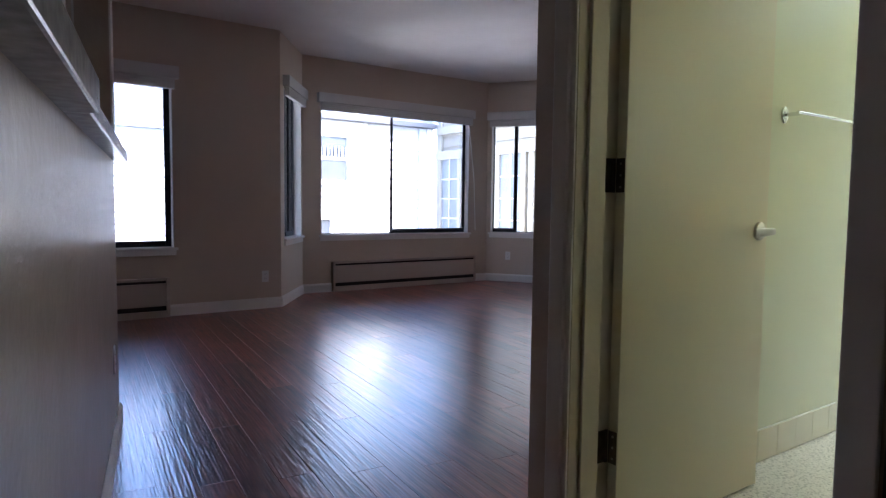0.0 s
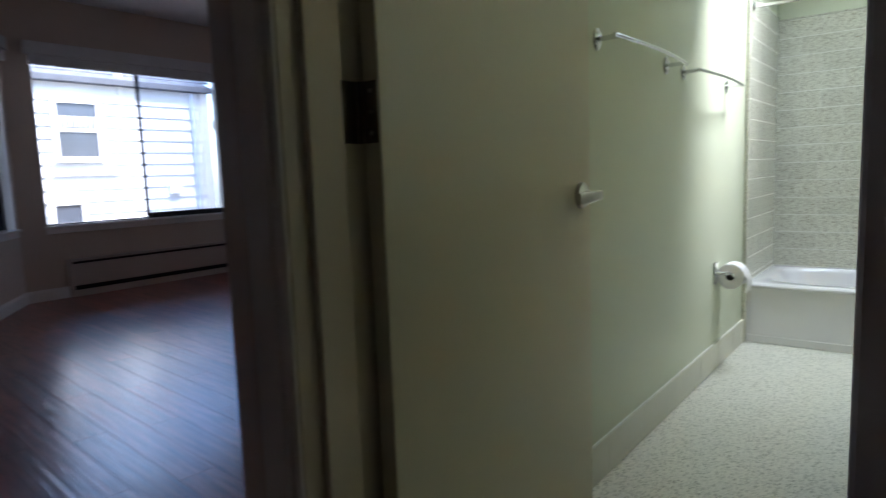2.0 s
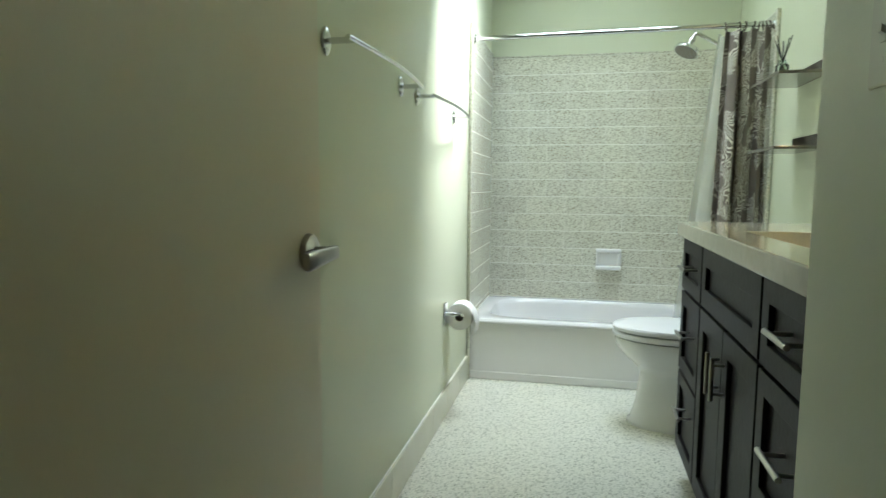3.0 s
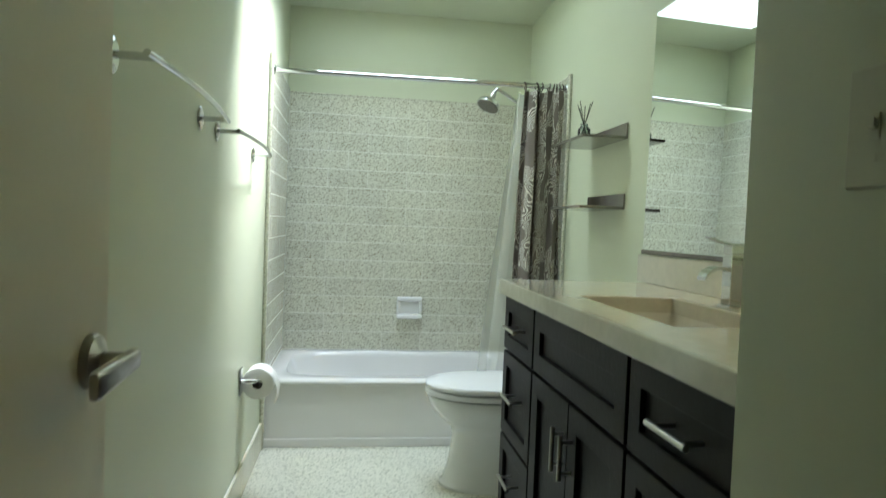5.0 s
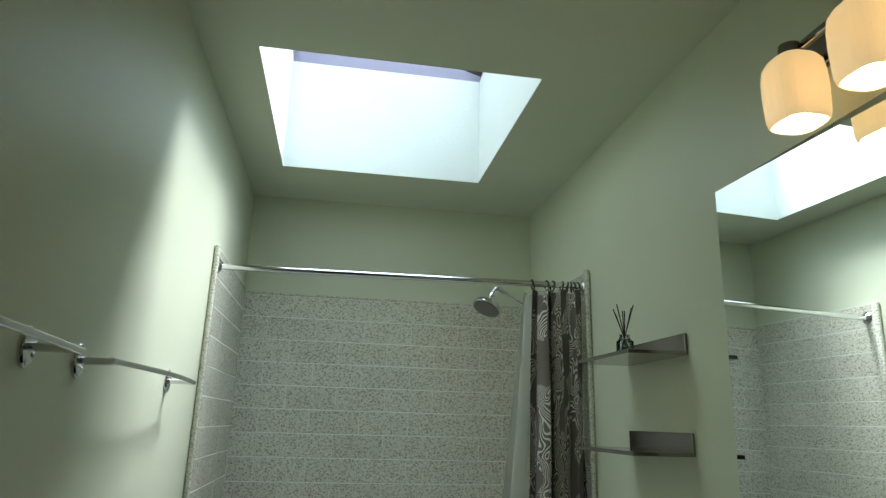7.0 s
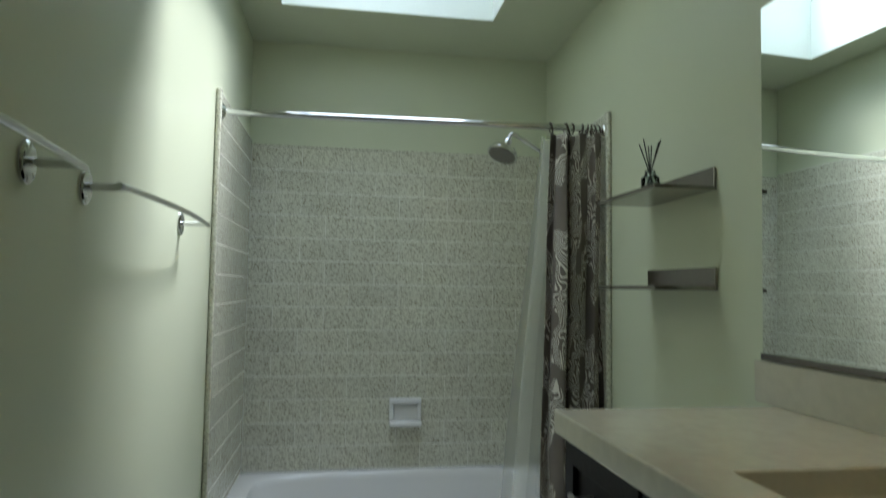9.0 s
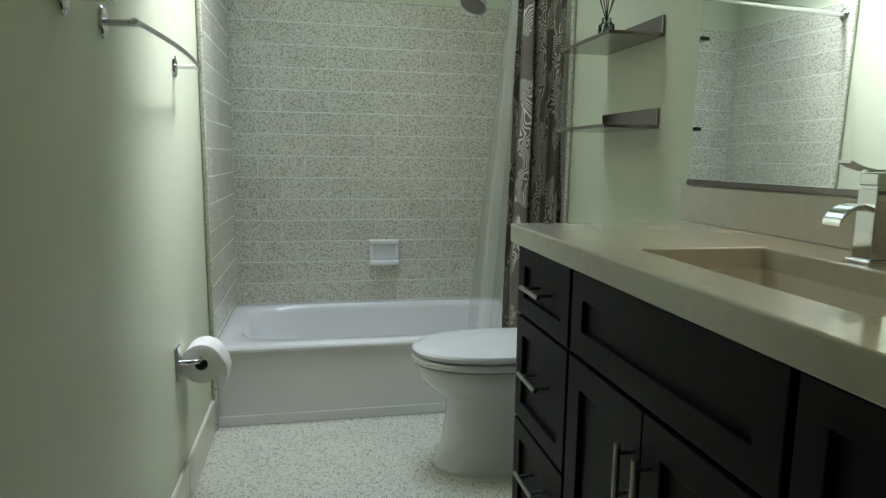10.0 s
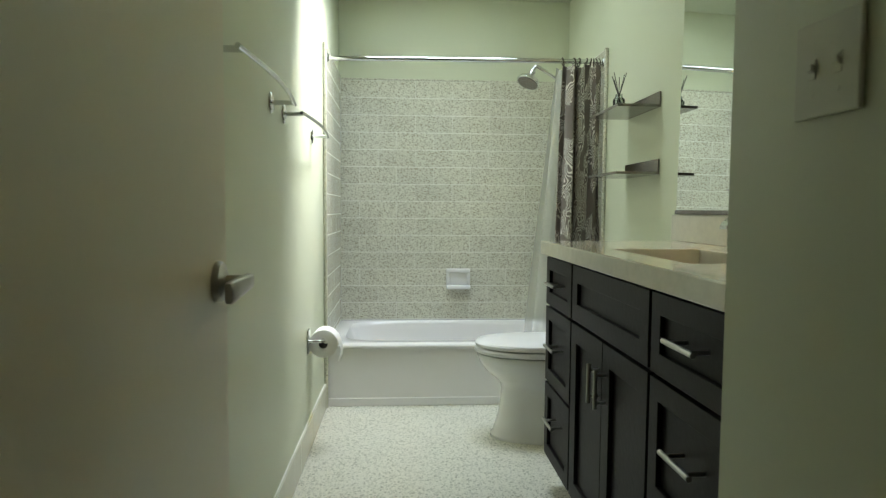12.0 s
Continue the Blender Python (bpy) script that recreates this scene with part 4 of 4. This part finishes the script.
curtain = thing("shower_curtain", "drawn-back taupe shower curtain with a pale winding line pattern", "shower curtain", at=(0, 0, 0))
cl = part("cloth", bm_drape(-1.290, -1.495, 1.858, 0.36, 3.4, 0.042, -0.004, 0.035, u_scale=1.5, seed=0.4), CLOTH, curtain, "", True)
_s = cl.modifiers.new("thickness", "SOLIDIFY")
_s.thickness = 0.0015
for k, y in enumerate((-1.282, -1.345, -1.37, -1.41, -1.435, -1.452, -1.467, -1.482)):
    pts = [(0.004 + 0.018 * math.cos(a), y + 0.004 * math.sin(a + k), 1.879 + 0.022 * math.sin(a)) for a in (2 * math.pi * i / 20 for i in range(21))]
    part("ring", bm_tube(pts, 0.003, 6), BRONZE, curtain, "dark metal curtain ring")
liner = thing("shower_liner", "cloudy clear plastic shower liner hanging into the tub", "shower liner")
part("sheet", bm_drape(-1.262, -1.44, 1.855, 0.17, 3.0, 0.018, 0.055, 0.16, u_scale=1.2, seed=1.7, taper=0.075), LINER, liner, "", True)

soap = thing("soap_dish", "white ceramic soap dish set in the tile", "soap dish", at=(BX1 - 0.007, -0.791, 0.617))
part("back_plate", bm_box(-0.012, -0.080, -0.068, 0.0, 0.080, 0.068, 0.006, 3), PORCELAIN, soap, "", True)
part("rim", bm_join(bm_box(-0.030, -0.080, 0.040, -0.0125, 0.080, 0.068, 0.008, 3), bm_box(-0.024, -0.080, -0.04, -0.0125, -0.058, 0.04, 0.006, 3), bm_box(-0.024, 0.058, -0.04, -0.0125, 0.080, 0.04, 0.006, 3), bm_box(-0.060, -0.080, -0.068, -0.0125, 0.080, -0.040, 0.010, 3)), PORCELAIN, soap, "", True)

# ---- bathroom: towel bars and paper holder ----
def towel_bar(x0, x1, z, tilt=0.0):
    tb = thing("towel_bar", "curved chrome towel bar on two round posts", "towel bar", "towel bars on the green wall", at=(x0, 0, z))
    tb.matrix_basis = pose(x0, 0, z, 0, tilt, 0)
    L = x1 - x0
    n = 14
    part("rail", bm_tube([(-0.012 + (L + 0.024) * k / n, -0.072 - 0.020 * math.sin(math.pi * k / n), 0.0) for k in range(n + 1)], 0.0066, 12), CHROME, tb, "", True)
    for x in (0.02, L - 0.02):
        pl = part("post", bm_tube([(x, -0.006, 0), (x, -0.073 - 0.02 * math.sin(math.pi * x / L), 0)], 0.0075, 12), CHROME, tb, "", True)
        part("rosette", bm_loft([[(x + 0.024 * r * math.cos(a), -d, 0.034 * r * math.sin(a)) for a in (2 * math.pi * k / 28 for k in range(28))] for r, d in ((1, 0.0005), (1, 0.005), (0.9, 0.008), (0.5, 0.009))]), CHROME, pl, "", True)


towel_bar(-2.025, -1.352, 1.420, 0.8)
towel_bar(-1.176, -0.452, 1.408)

holder = thing("paper_holder", "chrome single-post toilet paper holder", "paper holder", at=(-0.60, 0.006, 0.492))
part("plate", bm_box(-0.055, -0.015, -0.055, 0.0, -0.0065, 0.055, 0.004), CHROME, holder)
part("arm", bm_tube([(-0.03, -0.008, 0.0), (-0.03, -0.055, 0.0), (-0.025, -0.068, 0.0), (-0.012, -0.072, 0.0), (0.15, -0.072, 0.0)], 0.008, 12), CHROME, holder, "", True)
roll = thing("toilet_roll", "white toilet paper roll on the chrome holder", "toilet paper", at=(-0.60, -0.066, 0.474))
_rr = [[(x, r * math.cos(a), r * math.sin(a)) for a in (2 * math.pi * k / 48 for k in range(48))] for x, r in ((0.105, 0.020), (0.105, 0.060), (0.103, 0.063), (0.002, 0.063), (0.0, 0.060), (0.0, 0.020))]
part("paper", bm_loft(_rr, False), PAPER, roll, "", True)
part("core", bm_tube([(0.001, 0, 0), (0.104, 0, 0)], 0.0205, 24, False), CARD, roll, "dark cardboard core")
_t = bmesh.new()
_g = []
for j in range(9):
    f = j / 8
    a = 0.5 - 1.3 * f
    r = 0.0645 + 0.036 * f * f
    _g.append([_t.verts.new((0.004 + 0.1 * i / 6 + 0.006 * math.sin(4 * f + i), -r * math.cos(a) + 0.004 * f * math.sin(i * 2.0 + j), r * math.sin(a) * 1.05 - 0.004 * f * (i % 2))) for i in range(7)])
for j in range(8):
    for i in range(6):
        _t.faces.new((_g[j][i], _g[j][i + 1], _g[j + 1][i + 1], _g[j + 1][i]))
part("loose_sheet", _t, PAPER, roll, "torn loose end of the paper", True)

# ---- bathroom: toilet ----
toilet = thing("toilet", "white one-piece toilet with an elongated closed lid", "toilet", at=(-0.47, -1.505, 0))


def egg(y_back, y_front, half, z, count=44, back_power=3.5):
    """Plan outline of a bowl: rounded front, squarer back."""
    ring, cy = [], y_back + (y_front - y_back) * 0.42
    for k in range(count):
        a = 2 * math.pi * k / count
        c, s = math.cos(a), math.sin(a)
        ry = (y_front - cy) if s > 0 else (cy - y_back)
        p = 2.2 if s > 0 else back_power
        ring.append((half * math.copysign(abs(c) ** (2 / p), c), cy + ry * math.copysign(abs(s) ** (2 / p), s), z))
    return ring


bowl = [egg(0.05, 0.664, 0.154, 0.0), egg(0.05, 0.664, 0.154, 0.012), egg(0.05, 0.650, 0.146, 0.024), egg(0.05, 0.628, 0.134, 0.10), egg(0.06, 0.616, 0.126, 0.19), egg(0.07, 0.613, 0.124, 0.235), egg(0.08, 0.622, 0.130, 0.262), egg(0.10, 0.652, 0.148, 0.288), egg(0.13, 0.692, 0.168, 0.322), egg(0.16, 0.720, 0.181, 0.362), egg(0.18, 0.730, 0.186, 0.392), egg(0.18, 0.728, 0.184, 0.402)]
part("bowl", bm_loft(bowl), PORCELAIN, toilet, "", True)
part("seat", bm_loft([egg(0.17, 0.732, 0.186, 0.407), egg(0.17, 0.740, 0.190, 0.412), egg(0.17, 0.740, 0.190, 0.425), egg(0.17, 0.732, 0.186, 0.431)]), SEAT, toilet, "", True)
part("lid", bm_loft([egg(0.17, 0.730, 0.183, 0.436), egg(0.17, 0.738, 0.189, 0.441), egg(0.17, 0.740, 0.190, 0.453), egg(0.175, 0.732, 0.185, 0.461), egg(0.20, 0.69, 0.15, 0.466), egg(0.30, 0.55, 0.05, 0.468)]), SEAT, toilet, "", True)
part("tank", bm_box(-0.19, 0.0, 0.36, 0.19, 0.17, 0.66, 0.02, 3), PORCELAIN, toilet, "", True)
part("tank_lid", bm_box(-0.20, -0.005, 0.661, 0.20, 0.18, 0.69, 0.01, 3), PORCELAIN, toilet, "", True)

# ---- bathroom: vanity ----
FACE, VTOP, CTOP = -0.976, 0.909, 0.961


def shaker(parent, name, x0, x1, z0, z1, rail=0.05):
    """A front with a recessed panel, on the plane y = 0 facing +y."""
    bm = bm_wall_with_hole("y", 0.0, 0.02, x0, x1, z0, z1, [(x0 + rail, x1 - rail, z0 + rail, z1 - rail)])
    bmesh.ops.dissolve_limit(bm, angle_limit=0.01, verts=list(bm.verts), edges=list(bm.edges))
    f = part(name, bm, ESPRESSO, parent)
    e = f.modifiers.new("edge", "BEVEL")
    e.width, e.segments, e.limit_method = 0.0018, 2, "ANGLE"
    part("panel", bm_box(x0 + rail, 0.0045, z0 + rail, x1 - rail, 0.008, z1 - rail), ESPRESSO, f)
    return f


def bar_pull(parent, a, b):
    """A round bar handle from a to b (x, z) on two posts."""
    d = Vector((b[0] - a[0], 0, b[1] - a[1]))
    p = part("pull", bm_tube([(a[0], 0.05, a[1]), (b[0], 0.05, b[1])], 0.006, 12), NICKEL, parent, "brushed nickel bar pull", True)
    for f in (0.16, 0.84):
        q = Vector((a[0], 0, a[1])) + d * f
        bm = bm_tube([(q.x, 0.0085, q.z), (q.x, 0.046, q.z)], 0.0045, 10)
        o = part("post", bm, NICKEL, None, "", True)
        o.parent = parent
    return p


def carcass(unit, w, top=VTOP):
    part("body", bm_box(0.003, -0.52, 0.12, w - 0.003, -0.0005, top, 0.002), ESPRESSO, unit)
    # thin added sheet and plinth below it: recess shade put into their colour
    part("reveal", bm_box(0.004, -0.0004, 0.121, w - 0.004, 0.004, VTOP - 0.001), RECESS_SHADE, unit, "near-black sheet giving the shade in the gaps between the fronts")
    part("toe_kick", bm_box(0.003, -0.52, 0.0, w - 0.003, -0.07, 0.119), RECESS_SHADE, unit, "recessed plinth coloured near-black for its shade")


def drawer_unit(x0, x1, label, pulls):
    u = thing("drawer_unit", label, "cabinet", "vanity cabinets", at=(x0, FACE - 0.02, 0))
    w = x1 - x0
    carcass(u, w)
    for (z0, z1), zh in zip(((0.720, 0.900), (0.424, 0.710), (0.130, 0.414)), pulls):
        f = shaker(u, "drawer_front", 0.006, w - 0.006, z0, z1, 0.048)
        bar_pull(f, (w / 2 - 0.066, zh), (w / 2 + 0.066, zh))
    return u


drawer_unit(-1.374, -1.008, "espresso stained drawer unit with nickel pulls beside the toilet", (0.809, 0.578, 0.300))
drawer_unit(-2.448, -2.034, "espresso stained drawer unit with nickel pulls beside the wall", (0.816, 0.585, 0.300))
base = thing("sink_cabinet", "espresso stained sink cabinet with two shaker doors", "cabinet", "vanity cabinets", at=(-2.031, FACE - 0.02, 0))
carcass(base, 0.654, 0.72)
shaker(base, "false_front", 0.006, 0.648, 0.722, 0.900, 0.055)
for x0, x1, xp in ((0.004, 0.325, 0.291), (0.329, 0.650, 0.353)):
    f = shaker(base, "cabinet_door", x0, x1, 0.130, 0.711, 0.06)
    bar_pull(f, (xp, 0.533), (xp, 0.645))

SX0, SX1, SY0, SY1 = -2.035, -1.500, -1.345, -1.066
_b = bm_wall_with_hole("x", VTOP + 0.001, CTOP, -1.519, -0.953, -2.461, -1.000, [(SY0, SY1, SX0, SX1)])
for v in _b.verts:
    a, b, c = v.co
    v.co = (c, b, a)
bmesh.ops.reverse_faces(_b, faces=list(_b.faces))
bmesh.ops.recalc_face_normals(_b, faces=list(_b.faces))
top = tagged(part("countertop", _b, QUARTZ), "polished beige quartz vanity top with a sink cutout", "countertop")
_m = top.modifiers.new("edge", "BEVEL")
_m.width, _m.segments, _m.limit_method = 0.004, 2, "ANGLE"
tagged(part("backsplash", bm_box(-2.461, -1.519, CTOP + 0.0002, -0.935, -1.500, 1.063, 0.002), QUARTZ), "beige quartz backsplash strip", "backsplash")
basin = thing("sink_basin", "biscuit coloured rectangular undermount sink", "sink", at=((SX0 + SX1) / 2, (SY0 + SY1) / 2, VTOP))
_rx, _ry = (SX1 - SX0) / 2, (SY1 - SY0) / 2
part("bowl", bm_loft([super_ring(0, 0, z, rx, ry, p, 64) for z, rx, ry, p in ((0.0005, _rx + 0.02, _ry + 0.02, 30), (0.0005, _rx + 0.001, _ry + 0.001, 30), (0.008, _rx - 0.0006, _ry - 0.0006, 30), (-0.03, _rx - 0.006, _ry - 0.006, 20), (-0.11, _rx - 0.025, _ry - 0.02, 8), (-0.135, _rx - 0.06, _ry - 0.05, 5), (-0.142, 0.03, 0.03, 2))], False), BASIN, basin, "", True)
part("drain", bm_tube([(0, 0, -0.143), (0, 0, -0.137)], 0.03, 20), CHROME, basin, "chrome drain")

faucet = thing("faucet", "square chrome waterfall faucet with a flat lever", "faucet", at=(-1.704, -1.400, CTOP))
part("base", bm_box(-0.027, -0.028, 0.0005, 0.027, 0.028, 0.007, 0.002), CHROME, faucet)
part("body", bm_box(-0.020, -0.021, 0.007, 0.020, 0.021, 0.131, 0.0015), CHROME, faucet)
part("neck", bm_box(-0.017, -0.018, 0.131, 0.017, 0.018, 0.137), CHROME, faucet)
part("head", bm_box(-0.019, -0.021, 0.137, 0.019, 0.021, 0.159, 0.002), CHROME, faucet)
part("lever", bm_loft([[(x, y, z + t) for x, t in ((-0.015, 0), (0.015, 0), (0.015, 0.0045), (-0.015, 0.0045))] for y, z in ((-0.018, 0.160), (0.020, 0.1605), (0.040, 0.164), (0.058, 0.169), (0.075, 0.176))]), CHROME, faucet)
part("spout", bm_loft([[(x, y, z + t) for x, t in ((-0.019, 0), (0.019, 0), (0.019, 0.008), (-0.019, 0.008))] for y, z in ((0.021, 0.091), (0.040, 0.097), (0.058, 0.095), (0.073, 0.088), (0.083, 0.078), (0.089, 0.068))]), CHROME, faucet, "curved waterfall spout", True)

mirror = thing("wall_mirror", "large frameless mirror set in the wall above the vanity", "mirror", at=(-0.9595, -1.514, 0), turn=1.6)
mirror.matrix_basis = pose(-0.9595, -1.5125, 1.52, 0.7, 0, 1.6)
part("mirror_glass", bm_box(-1.5, -0.005, -0.438, 0.0, 0.0, 0.4405), MIRROR, mirror)
part("bottom_channel", bm_box(-1.5, -0.0045, -0.454, 0.003, 0.005, -0.438, 0.002), STEEL, mirror, "brushed metal bottom channel")

# ---- bathroom: vanity light ----
light = thing("vanity_light", "four-shade vanity light with glowing cream glass shades", "wall light", at=(-1.706, -W, 2.132))
part("back_plate", bm_box(-0.34, 0.001, -0.045, 0.34, 0.022, 0.025, 0.006), STEEL, light)
part("bar", bm_box(-0.35, 0.058, -0.012, 0.35, 0.076, 0.006, 0.004), STEEL, light)
for x in (-0.22, 0.22):
    part("stem", bm_tube([(x, 0.02, -0.004), (x, 0.06, -0.003)], 0.008, 10), STEEL, light)
for x in (-0.288, -0.096, 0.096, 0.288):
    rings = []
    for z, r in ((-0.040, 0.034), (-0.046, 0.045), (-0.060, 0.054), (-0.085, 0.0575), (-0.12, 0.058), (-0.178, 0.056), (-0.192, 0.053), (-0.196, 0.049), (-0.192, 0.047), (-0.064, 0.051), (-0.052, 0.042), (-0.046, 0.02)):
        ring = super_ring(x, 0.100, z, r, r * 0.98, 2.9, 120)
        rings.append([(x + (q[0] - x) * (1 + 0.006 * (n % 4 < 2)), 0.100 + (q[1] - 0.100) * (1 + 0.006 * (n % 4 < 2)), q[2]) for n, q in enumerate(ring)])
    sh = part("shade", bm_loft(rings, False), SHADE, light, "glowing ribbed cream glass shade", True)
    part("bulb", bm_tube([(x, 0.100, -0.075), (x, 0.100, -0.10), (x, 0.100, -0.138), (x, 0.100, -0.168), (x, 0.100, -0.178)], [0.012, 0.022, 0.028, 0.020, 0.006], 16), BULB, sh, "lit bulb", True)
    part("socket_cap", bm_tube([(x, 0.100, -0.0395), (x, 0.100, -0.008), (x, 0.100, -0.004)], [0.026, 0.022, 0.012], 18), STEEL, light, "dark socket cap", True)
    part("cap_arm", bm_tube([(x, 0.0765, -0.003), (x, 0.100, -0.003)], 0.006, 8), STEEL, light)

# ---- bathroom: shelves and diffuser ----
for z in (1.523, 1.236):
    s = thing("metal_shelf", "narrow brushed steel wall shelf on a back plate", "shelf", "steel shelves by the shower", at=(-0.755, -W, z))
    part("back_plate", bm_box(0.0, 0.001, 0.0, 0.40, 0.010, 0.066, 0.002), STEEL, s)
    part("board", bm_box(0.0, 0.0105, 0.0, 0.40, 0.192, 0.012, 0.002), STEEL, s)
diff = thing("reed_diffuser", "small glass jar with black diffuser reeds", "reed diffuser", at=(-0.655, -1.368, 1.5355))
part("jar", bm_loft([super_ring(0, 0, z, r, r, 3.0, 28) for z, r in ((0.0, 0.021), (0.002, 0.024), (0.032, 0.024), (0.039, 0.016), (0.050, 0.013), (0.053, 0.015), (0.053, 0.011), (0.041, 0.012), (0.032, 0.021), (0.006, 0.021))], True), JAR_GLASS, diff, "clear glass jar", True)
part("oil", bm_tube([(0, 0, 0.006), (0, 0, 0.014)], 0.019, 20), REED, diff, "dark oil")
for k in range(8):
    a = 2 * math.pi * k / 8 + 0.4
    part("reed", bm_tube([(-0.009 * math.cos(a), -0.009 * math.sin(a), 0.015), (0.034 * math.cos(a), 0.030 * math.sin(a), 0.122 + 0.012 * (k % 3))], 0.0017, 6), REED, diff)

# ---- bathroom: switch plate ----
sw = thing("light_switch", "two-gang ivory toggle switch plate", "light switch", at=(-2.685, -0.920, 1.250))
part("plate", bm_box(-0.058, 0.0008, -0.058, 0.058, 0.007, 0.058, 0.004), PLASTIC, sw)
for x in (-0.023, 0.023):
    part("toggle", bm_join(bm_box(x - 0.006, 0.007, -0.012, x + 0.006, 0.0083, 0.012, 0.0005), bm_loft([[(x + u, 0.0082 + d, z + w) for u, w in ((-0.004, -0.004), (0.004, -0.004), (0.004, 0.004), (-0.004, 0.004))] for d, z in ((0, 0), (0.004, 0.003))])), PLASTIC, sw)
    for z in (-0.03, 0.03):
        part("screw", bm_tube([(x, 0.007, z), (x, 0.0074, z)], 0.003, 8), PLASTIC, sw)

# ---- pieces: wall tiles, base tiles, floor planks ----
lay_tiles(back_tiles, pose(BX1 - 0.006, -0.012, 0, 0, 0, -90), 1.496, T0 + 0.004, T1)
lay_tiles(left_tiles, pose(EX, -0.006, 0), BX1 - 0.013 - EX, T0 + 0.004, T1 + 0.028)
lay_tiles(right_tiles, pose(BX1 - 0.013, -W + 0.006, 0, 0, 0, 180), BX1 - 0.013 - EX, T0 + 0.004, T1 + 0.028)
base_left = tagged(part("baseboard_tile_left", bm_box(-3.02, -0.006, 0.0005, EX - 0.034, -0.0005, 0.136), GROUT), "row of cream speckled base tiles along the green wall", "base tiles", kind="structure")
lay_tiles(base_left, pose(-3.02, -0.006, 0), 3.02 + EX - 0.034, 0.004, 0.138, 0.152, 0.134, 0.002, "base_tile", BASE_TILE, False)

planks = bpy.data.objects["floor_subfloor"]
PW, PL = 0.135, 1.28
plank_meshes = {}
SKEW = pose(-3.6, 1.5, 0, 0, 0, -5)
cells = []
for i in range(-30, 45):
    off = (i * 0.47) % 1.0
    for j in range(-5, 6):
        p = SKEW @ Vector((i * PW, (j + off) * PL, 0))
        e = SKEW @ Vector((i * PW, (j + off + 1) * PL, 0))
        cut = 0.0
        if p.x > -3.27 and p.y < 0.094:
            cut = math.ceil((0.096 - p.y) / 0.02) * 0.02
        over = max(0.0, math.ceil((e.y - 5.66) / 0.02) * 0.02)
        if cut + over > PL - 0.04:
            continue
        c = (p + e) / 2
        if -6.4 < c.x < 1.6 and -2.9 < c.y:
            cells.append((p + (e - p).normalized() * cut, c, round(PL - cut - over, 3)))
near = sorted((q for q in cells if -4.5 < q[1].x < 1.2 and q[1].y > -0.6), key=lambda q: math.dist(q[1][:2], (-2.8, 1.8)))[:298]
chosen = {id(q[0]) for q in near}
for p, c, length in near:
    if length not in plank_meshes:
        plank_meshes[length] = mesh_from("plank", bm_box(0.0003, 0.0004, -0.0135, PW - 0.0003, length - 0.0004, 0.0, 0.0006, 1), PLANK)
    o = new("plank", plank_meshes[length])
    o.parent = planks
    o.matrix_basis = Matrix.Translation(p) @ pose(0, 0, 0, 0, 0, -5)
rest = bmesh.new()
for p, c, length in cells:
    if id(p) in chosen:
        continue
    m = Matrix.Translation(p) @ pose(0, 0, 0, 0, 0, -5)
    corners = [(x, y, z) for z in (0, -0.013) for x, y in ((0.0003, 0.0006), (PW - 0.0003, 0.0006), (PW - 0.0003, length - 0.0006), (0.0003, length - 0.0006))]
    vs = [rest.verts.new(m @ Vector(q)) for q in corners]
    rest.faces.new(vs[:4])
    for a, b in ((0, 1), (1, 2), (2, 3), (3, 0)):
        rest.faces.new((vs[a], vs[a + 4], vs[b + 4], vs[b]))
far_planks = part("plank_field", rest, PLANK, planks)
far_planks["kind"] = "stuff"
